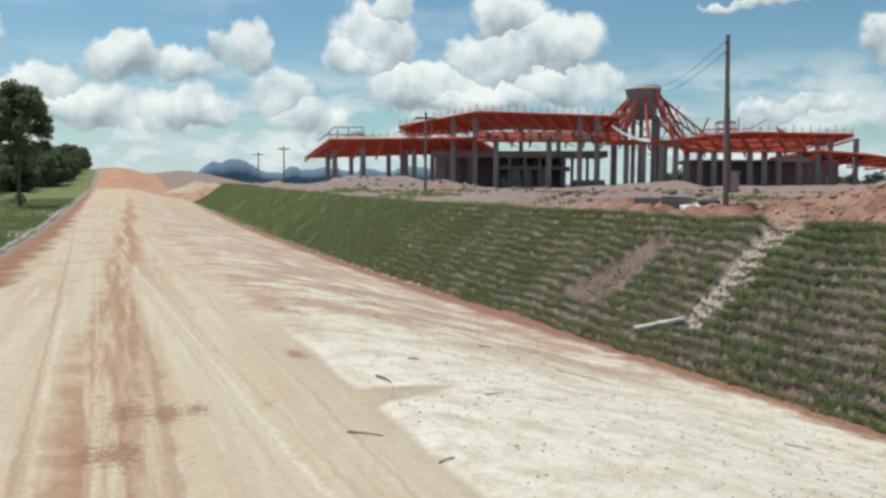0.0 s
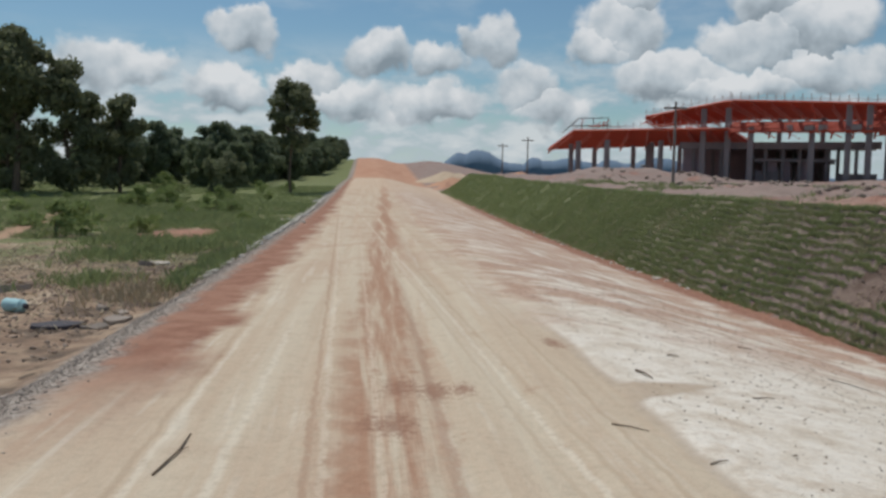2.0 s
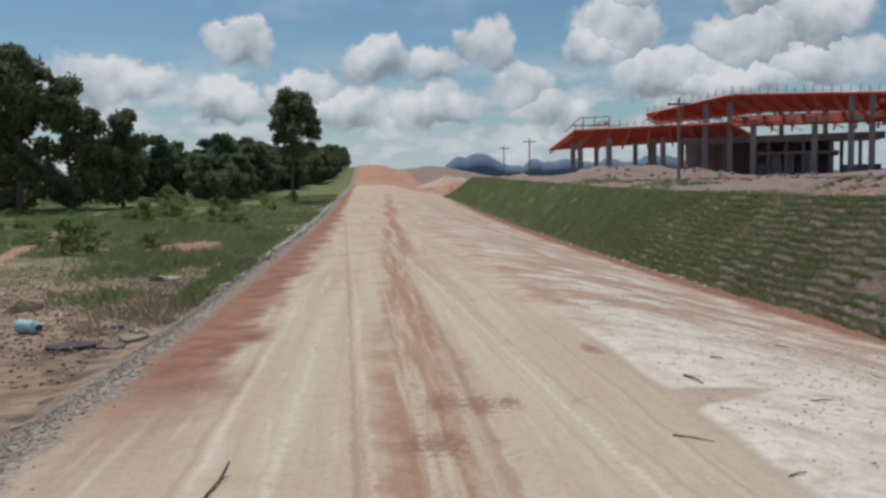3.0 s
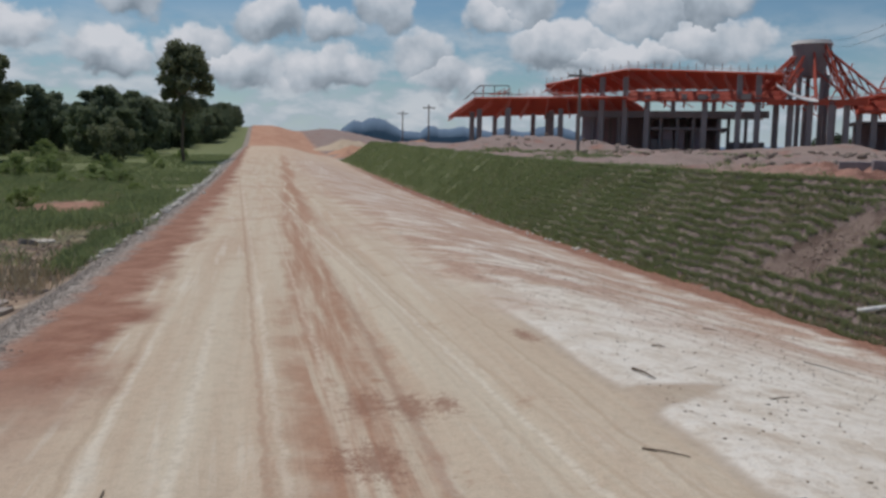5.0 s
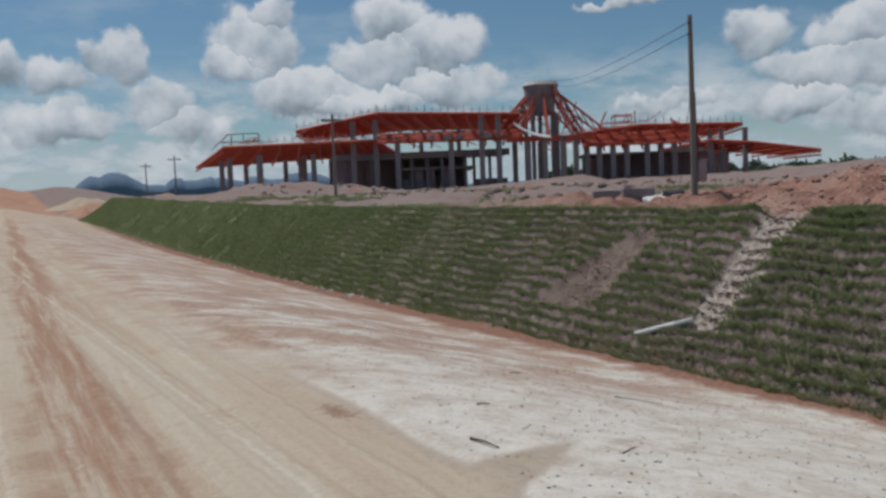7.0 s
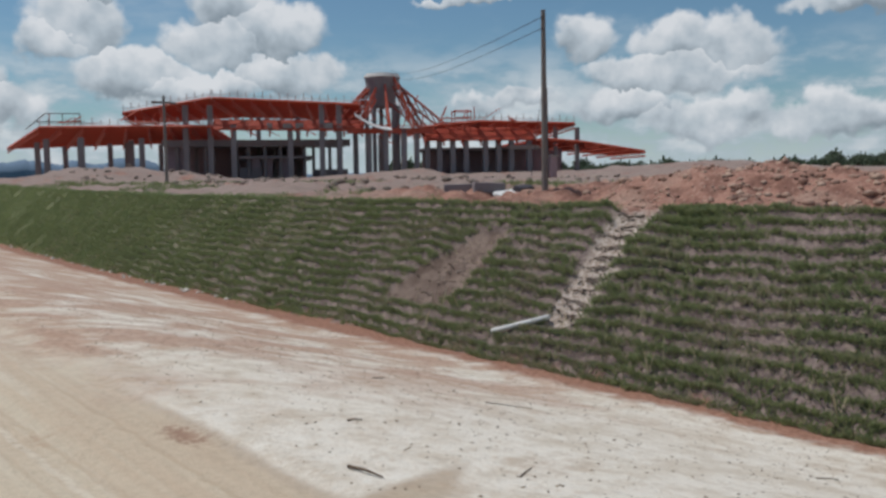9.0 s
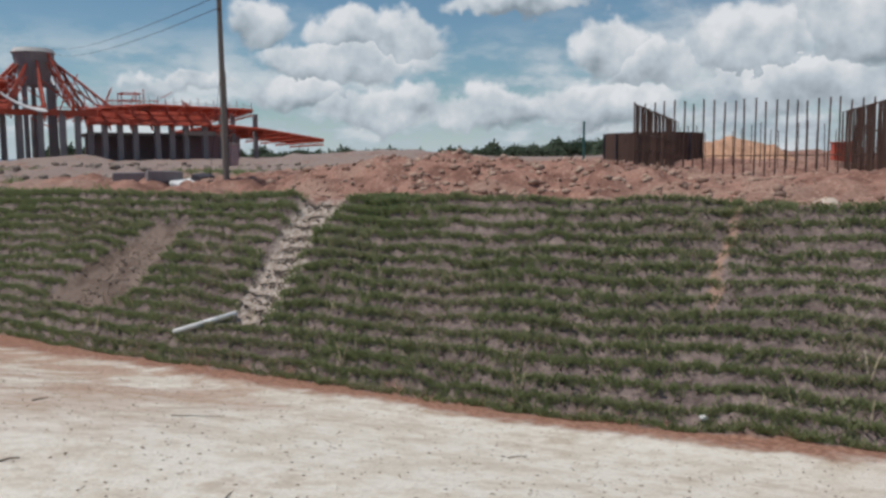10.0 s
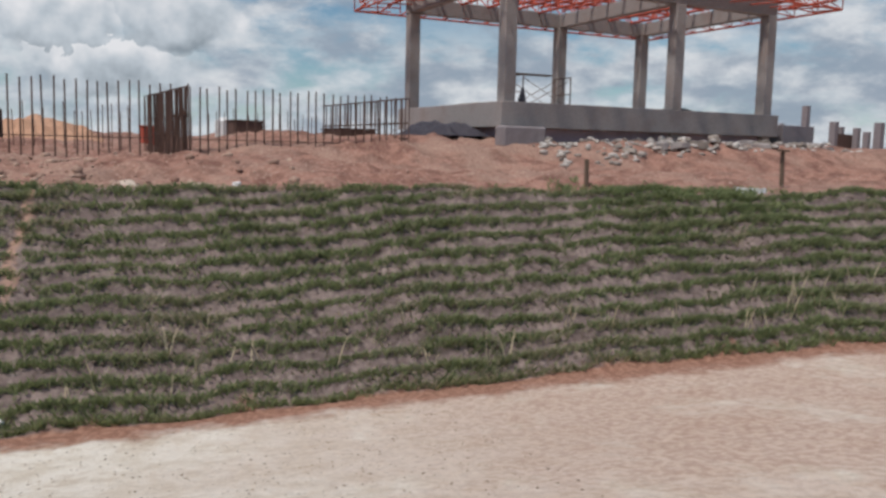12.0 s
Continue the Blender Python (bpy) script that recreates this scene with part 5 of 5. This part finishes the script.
def scrap(name, x, y, size, turn, mat, label, category, tilt=6.0, seed=1):
    """A flat broken piece with an uneven outline."""
    rnd = random.Random(seed)
    bm = bmesh.new()
    n = 9
    lo = [bm.verts.new((size[0] / 2 * math.cos(k * math.tau / n) * rnd.uniform(0.75, 1.15), size[1] / 2 * math.sin(k * math.tau / n) * rnd.uniform(0.75, 1.15), 0)) for k in range(n)]
    hi = [bm.verts.new((v.co.x * 0.92, v.co.y * 0.92, size[2] * rnd.uniform(0.8, 1.2))) for v in lo]
    bm.faces.new(lo[::-1])
    bm.faces.new(hi)
    for k in range(n):
        bm.faces.new((lo[k], lo[(k + 1) % n], hi[(k + 1) % n], hi[k]))
    ob = part(name, bm, mat, None, label)
    ob.matrix_basis = Matrix.Translation((x, y, on_land(x, y) - 0.02)) @ pose(0, 0, 0, tilt, 0, turn)
    return tagged(ob, category=category)


PALE_ROCK = material("chalky_rock", (0.55, 0.50, 0.43), 0.9)
scrap("rubber_mat", -4.62, 12.3, (0.75, 0.42, 0.10), 20, TARP, "crumpled dark grey sheet lying on the verge", "sheet", 8, 2)
for k, (x, y, s) in enumerate(((-4.05, 12.2, 0.5), (-3.95, 12.9, 0.6), (-4.1, 13.6, 0.45), (-4.5, 14.0, 0.5), (-5.4, 20.3, 0.7), (-3.7, 14.3, 0.4), (-6.6, 15.8, 0.8), (-3.6, 8.0, 0.3))):
    scrap("concrete_lump", x, y, (s * 0.8, s * 0.45, s * 0.15), 37 * k, STONE, "broken concrete lump in the roadside rubble", "rubble", 10, k + 5)
scrap("wood_offcut", -3.82, 9.25, (0.34, 0.13, 0.03), 70, WOOD, "dark wooden offcut lying on the stony verge", "wood", 4, 3)
scrap("pale_rock", -5.2, 20.6, (0.7, 0.4, 0.06), 5, PALE_ROCK, "pale chalky slab among the weeds", "rock", 3, 4)

# ---- things on the crest ----
bm = bmesh.new()
bmesh.ops.create_icosphere(bm, subdivisions=2, radius=0.042, matrix=Matrix.Translation((9.12, 5.36, on_land(9.12, 5.36) + 0.05)) @ Matrix.Diagonal((1, 1.2, 0.85, 1)))
tagged(part("foam_cup", bm, WHITE, None, "small crushed white foam cup at the bank's foot"), category="cup")
for k, (x, y, w, d, h) in enumerate(((13.7, 19.5, 0.75, 0.3, 0.24), (14.1, 18.8, 0.8, 0.3, 0.22), (13.5, 20.2, 0.5, 0.25, 0.16))):
    b = part("concrete_block", box(bmesh.new(), (-w / 2, -d / 2, -0.05), (w / 2, d / 2, h), 0.02), CONCRETE_FAR, None, "grey precast concrete block lying on the crest")
    b.matrix_basis = Matrix.Translation((x, y, on_land(x, y))) @ pose(0, 0, 0, 0, 2 * k, -42 + 9 * k)
    tagged(b, category="block", group="blocks on the crest")
scrap("white_board", 14.35, 18.3, (0.9, 0.5, 0.05), -40, WHITE, "pale board leaning on concrete blocks", "board", 24, 8)
scrap("dark_board", 14.55, 18.0, (0.6, 0.4, 0.12), -30, TARP, "dark sheet lying beside concrete blocks", "board", 10, 9)
scrap("white_bag", 13.6, 2.9, (0.22, 0.14, 0.06), 10, WHITE, "small white plastic bag on red dirt", "bag", 0, 10)
scrap("cement_bag", 12.35, -5.4, (0.6, 0.3, 0.10), 80, WHITE, "flattened pale cement bag above the bank", "bag", 0, 11)
for x, y, h, cap in ((13.3, -6.75, 0.62, True), (13.7, -3.06, 0.5, False)):
    z = on_land(x, y)
    st = thing("survey_stake", Matrix.Translation((x, y, z)) @ pose(0, 0, 0, 1, 2, 30), "short dark wooden stake driven into red dirt", "stake", "stakes above the bank")
    part("peg", box(bmesh.new(), (-0.03, -0.03, -0.15), (0.03, 0.03, h), 0.006), WOOD, st)
    if cap:
        part("tag_board", box(bmesh.new(), (-0.05, -0.20, h), (0.05, 0.14, h + 0.03), 0.004), WOOD, st)

# ---- round the pavilion ----


def pav_place(x, y, z):
    return PAV @ Vector((x, y, z))


scaf = thing("scaffold", PAV @ Matrix.Translation((3.6, 4.9, SLAB_Z + 0.012)), "rusty tubular scaffold frame standing on the slab", "scaffold")
for x in (0.0, 2.0):
    bm = bmesh.new()
    for y in (0.0, 1.0):
        rod(bm, (x, y, 0), (x, y, 1.3), 0.022, sides=6)
    rod(bm, (x, 0, 1.28), (x, 1, 1.28), 0.02, sides=6)
    rod(bm, (x, 0, 0.7), (x, 1, 0.7), 0.016, sides=6)
    rod(bm, (x, 0.5, 0.7), (x, 0.5, 1.28), 0.014, sides=6)
    part("end_frame", bm, RUST, scaf)
for y in (0.0, 1.0):
    bm = rod(bmesh.new(), (0, y, 0.15), (2.0, y, 1.2), 0.012, sides=5)
    rod(bm, (0, y, 1.2), (2.0, y, 0.15), 0.012, sides=5)
    part("cross_brace", bm, RUST, scaf)
part("plank", box(bmesh.new(), (-0.2, 0.1, 1.3), (1.3, 0.5, 1.34), 0.005), WOOD, scaf)
cloth = bmesh.new()
rod(cloth, (-0.06, -0.05, 0.35), (-0.03, -0.05, 0.92), 0.16, 0.02, sides=7)
part("hung_cloth", cloth, TARP, scaf, "dark cloth hanging from the frame")
step = part("plinth_block", box(bmesh.new(), (0.9, 3.2, SLAB_Z), (4.4, 4.6, SLAB_Z + 0.16), 0.02), CONCRETE, None, "low concrete kerb cast on the slab")
step.matrix_basis = PAV
tagged(step, category="kerb")


def draped(name, x, y, size, high, mat, label, category, seed):
    """A low soft heap under a sheet."""
    rnd = random.Random(seed)
    bm = bmesh.new()
    bmesh.ops.create_grid(bm, x_segments=18, y_segments=12, size=0.5)
    for v in bm.verts:
        e = max(0.0, 1 - (2 * v.co.x) ** 4) * max(0.0, 1 - (2 * v.co.y) ** 4)
        k = noise.noise(Vector((v.co.x * 5 + seed, v.co.y * 5, 0)))
        v.co = Vector((v.co.x * size[0] * (1 + 0.1 * k), v.co.y * size[1] * (1 + 0.1 * k), high * e * (0.75 + 0.5 * k) - 0.06))
    ob = part(name, bm, mat, None, label)
    for poly in ob.data.polygons:
        poly.use_smooth = False
    p = pav_place(x, y, 0)
    ob.matrix_basis = Matrix.Translation((p.x, p.y, on_land(p.x, p.y))) @ pose(0, 0, 0, 0, 0, -78.9)
    return tagged(ob, category=category)


draped("tarpaulin", -1.1, 1.8, (1.6, 3.4), 0.45, TARP, "dark tarpaulin thrown over a heap beside the slab", "tarpaulin", 1)
foot = part("footing_block", box(bmesh.new(), (-0.6, -0.95, 1.75), (0.75, -0.45, 2.32), 0.05), CONCRETE_FAR, None, "rough concrete footing block at the slab's corner")
foot.matrix_basis = PAV
tagged(foot, category="footing")
rnd = random.Random(12)
for k in range(44):
    x, y = rnd.uniform(0.8, 11.5), rnd.uniform(-2.6, -0.5)
    p, s = pav_place(x, y, 0), rnd.uniform(0.3, 0.95)
    scrap("broken_slab", p.x, p.y, (s, s * rnd.uniform(0.4, 0.8), rnd.uniform(0.05, 0.2)), rnd.uniform(0, 360), STONE if k % 3 else CONCRETE, "broken pale concrete piece in the rubble below the slab", "rubble", rnd.uniform(-26, 26), k + 30)
n = 420
u, v = rs.uniform(0.2, 12.0, n), rs.uniform(-2.8, -0.4, n)
spots = [pav_place(a, c, 0) for a, c in zip(u, v)]
lumps("slab_rubble", np.array([s.x for s in spots]), np.array([s.y for s in spots]), 0.085, island_material("slab_rubble", (0.24, 0.20, 0.17), (0.58, 0.54, 0.49)), "grey and white rubble heaped against the slab", "rubble")
p = pav_place(5.0, -1.2, 0)
scrap("white_sheet", p.x, p.y, (1.5, 0.4, 0.06), -70, WHITE, "pale sheet lying on the rubble below the slab", "sheet", 8, 60)
pile = draped("net_pile", 7.8, 2.0, (1.0, 2.4), 0.25, material("green_net", (0.03, 0.06, 0.05), 0.8, vary=0.3, scale=4.0), "dark green netting piled on the slab", "netting", 6)
q = pav_place(7.8, 2.0, SLAB_Z + 0.04)
pile.matrix_basis = Matrix.Translation(q) @ pose(0, 0, 0, 0, 0, -78.9)

# ---- behind the reinforcement ----


def upright(name, x, y, h, w, mat, label, category, group=""):
    z = on_land(x, y)
    ob = part(name, box(bmesh.new(), (-w / 2, -w / 2, -0.4), (w / 2, w / 2, h), 0.01), mat, None, label)
    ob.matrix_basis = Matrix.Translation((x, y, z)) @ pose(0, 0, 0, 0, 0, 20)
    return tagged(ob, category=category, group=group)


upright("green_post", 23.8, 11.88, 2.83 - on_land(23.8, 11.88), 0.07, material("green_paint", (0.05, 0.16, 0.15), 0.6), "slim green painted post on the site", "post")
tank_z = on_land(31.6, 11.9)
tank = thing("steel_tank", Matrix.Translation((31.6, 11.9, tank_z)), "dark round steel tank standing on the site", "tank")
bm = bmesh.new()
bmesh.ops.create_cone(bm, cap_ends=True, segments=28, radius1=1.8, radius2=1.8, depth=1.8, matrix=Matrix.Translation((0, 0, 2.68 - tank_z - 0.9)))
part("shell", bm, RUST, tank)
for k in range(12):
    a = k * math.tau / 12
    part("rib", box(bmesh.new(), (1.8, -0.03, 0.0), (1.86, 0.03, 2.66 - tank_z), 0.004, pose(0, 0, 0, 0, 0, math.degrees(a))), TARP, tank)


def far_heap(name, x, y, r, h, mat, label, seed):
    bm = bmesh.new()
    bmesh.ops.create_grid(bm, x_segments=22, y_segments=22, size=1.0)
    lie = land(np.array([x + v.co.x * r for v in bm.verts]), np.array([y + v.co.y * r for v in bm.verts])) - on_land(x, y)
    for v, base in zip(bm.verts, lie):
        d = v.co.to_2d().length
        k = noise.noise(Vector((v.co.x * 2.2 + seed, v.co.y * 2.2, seed))) + 0.5 * noise.noise(Vector((v.co.x * 6 + seed, v.co.y * 6, seed)))
        v.co = Vector((v.co.x * r, v.co.y * r, base + h * max(0.0, 1 - d) ** 0.8 * (1 + 0.5 * k) - 0.12))
    ob = part(name, bm, mat, None, label)
    ob.matrix_basis = Matrix.Translation((x, y, on_land(x, y)))
    return tagged(ob, category="mound")


HEAP = material("orange_earth", (0.52, 0.30, 0.19), 0.95, vary=0.3, scale=0.8, grain=6.0)
PALE = material("pale_earth", (0.52, 0.41, 0.29), 0.95, vary=0.25, scale=0.5, grain=5.0)
far_heap("earth_mound", 45.0, 11.4, 3.2, 2.9 - on_land(45, 11.4), HEAP, "mound of loose orange earth on the site", 3)
far_heap("earth_mound", 26.0, 138.0, 9.0, 1.9, HEAP, "far mound of orange earth beside the road", 5)
far_heap("earth_mound", 33.0, 134.0, 7.0, 1.8, PALE, "far mound of pale earth beside the road", 6)
far_heap("earth_mound", 14.0, 152.0, 6.0, 1.5, PALE, "far mound of cream earth beside the road", 7)
far_heap("earth_mound", 19.0, 128.0, 5.0, 1.0, HEAP, "low far mound of red earth beside the road", 8)
far_heap("earth_mound", 13.0, 134.0, 4.0, 1.1, HEAP, "low far mound of red earth beside the road", 9)
far_heap("earth_mound", 11.2, 118.0, 2.6, 0.8, CLOD, "low far heap of brick-red earth beside the road", 10)
for name, x, y, w, h, mat, label, cat in (("site_hut", 46.3, 6.3, 0.9, 0.95, REDSTEEL, "small red metal hut on the site", "hut"), ("water_tank", 47.3, 2.6, 0.9, 0.95, WHITE, "white plastic water tank on the site", "tank"),
                                     ("steel_bin", 42.3, 1.7, 1.4, 0.6, RUST, "dark rusty steel bin on the site", "bin"), ("steel_bin", 40.0, -3.0, 1.9, 0.5, RUST, "dark rusty steel bin on the site", "bin")):
    z = on_land(x, y)
    t = thing(name, Matrix.Translation((x, y, z)) @ pose(0, 0, 0, 0, 0, 15), label, cat)
    if name == "water_tank":
        part("body", rod(bmesh.new(), (0, 0, -0.1), (0, 0, h - 0.2), w / 2, sides=18), mat, t)
        part("lid", rod(bmesh.new(), (0, 0, h - 0.2), (0, 0, h), w / 2, w / 6, sides=18), mat, t)
    else:
        part("body", box(bmesh.new(), (-w / 2, -w / 2, -0.1), (w / 2, w / 2, h), 0.03), mat, t)
        part("lid", box(bmesh.new(), (-w / 2 - 0.05, -w / 2 - 0.05, h), (w / 2 + 0.05, w / 2 + 0.05, h + 0.06), 0.01), mat, t)
for x, y, h, w in ((38.8, -27.4, 4.4, 0.32), (38.4, -28.9, 3.6, 0.35), (38.6, -29.5, 3.35, 0.3), (38.3, -30.3, 3.3, 0.3), (38.0, -30.7, 3.1, 0.3), (37.7, -31.2, 3.6, 0.4), (38.1, -25.4, 3.4, 0.2)):
    upright("concrete_stub", x, y, h - on_land(x, y), w, CONCRETE_FAR, "bare concrete column stub on the far plot", "column", "column stubs")
z = on_land(38.3, -29.6)
b = part("block_wall", box(bmesh.new(), (-0.8, -0.15, -0.3), (0.8, 0.15, 2.95 - z), 0.01), RUST, None, "low dark block wall between column stubs")
b.matrix_basis = Matrix.Translation((38.6, -29.7, z)) @ pose(0, 0, 0, 0, 0, -75)
tagged(b, category="wall")
p = pav_place(11.2, 1.0, 0)
b = part("concrete_step", box(bmesh.new(), (10.5, -0.3, 1.6), (12.0, 3.0, 2.7), 0.02), CONCRETE_FAR, None, "dark concrete landing beside the slab")
b.matrix_basis = PAV
tagged(b, category="landing")

# ---- shrubs on the pasture ----
LIGHT_LEAF = foliage("shrub_leaf", (0.14, 0.19, 0.065), (0.29, 0.36, 0.13))
bush = tree("shrub", -17.5, 74.0, "bright green bush on the pasture", LIGHT_LEAF, seed=51, tall=1.5, crown_r=1.1, crown_lo=0.02, trunk_r=0.04, leaves=900, leaf=0.10, clumps=16)
bush2 = tree("shrub", -13.0, 55.0, "bright green bush on the pasture", LIGHT_LEAF, seed=52, tall=1.0, crown_r=0.9, crown_lo=0.02, trunk_r=0.03, leaves=800, leaf=0.09, clumps=14)
for k in (bush, bush2):
    tagged(k, group="bushes on the pasture")
rnd = random.Random(9)
for i in range(34):
    y = rnd.uniform(28, 84)
    x = -5.0 - rnd.uniform(0.02, 0.42) * y
    s = rnd.uniform(0.35, 1.0)
    copy_thing((bush, bush2)[i % 2], Matrix.Translation((x, y, on_land(x, y) - 0.05)) @ pose(0, 0, 0, 0, 0, rnd.uniform(0, 360)) @ Matrix.Diagonal((s, s, s * rnd.uniform(0.6, 1.0), 1)))

# ---- far poles and woods ----
for x, y, h in ((20.6, 129.6, 7.2), (20.7, 109.5, 7.2), (20.7, 56.3, 7.1)):
    z = on_land(x, y)
    t = thing("utility_pole", Matrix.Translation((x, y, z)), "distant thin utility pole beside the site", "pole", "distant poles")
    part("shaft", rod(bmesh.new(), (0, 0, -0.3), (0, 0, h - z), 0.12, 0.08, sides=6), POLE, t)
    part("crossarm", box(bmesh.new(), (-0.8, -0.06, h - z - 0.5), (0.8, 0.06, h - z - 0.36)), POLE, t)
# distance haze painted into the leaves: greyer, with less contrast
HAZY_LEAF = foliage("hazy_leaf", (0.085, 0.115, 0.075), (0.13, 0.165, 0.105))
woods = [tree("tree", 225.0, 120.0, "distant woodland tree beyond the site", HAZY_LEAF, seed=40, tall=5.0, crown_r=5.0, crown_lo=0.02, trunk_r=0.3, leaves=1100, leaf=0.55),
         tree("tree", 215.0, 145.0, "distant woodland tree beyond the site", HAZY_LEAF, seed=41, tall=4.5, crown_r=5.4, crown_lo=0.02, trunk_r=0.3, leaves=1100, leaf=0.55)]
for k in woods:
    tagged(k, group="distant woodland")
rnd = random.Random(31)
for i in range(124):
    bb = radians(36 + 42 * i / 124 + rnd.uniform(-0.4, 0.4))
    r = rnd.uniform(235, 275)
    x, y, s = r * math.sin(bb), r * math.cos(bb), rnd.uniform(0.85, 1.15)
    copy_thing(woods[i % 2], Matrix.Translation((x, y, on_land(x, y) - 0.5)) @ pose(0, 0, 0, 0, 0, rnd.uniform(0, 360)) @ Matrix.Diagonal((s, s, s, 1)))
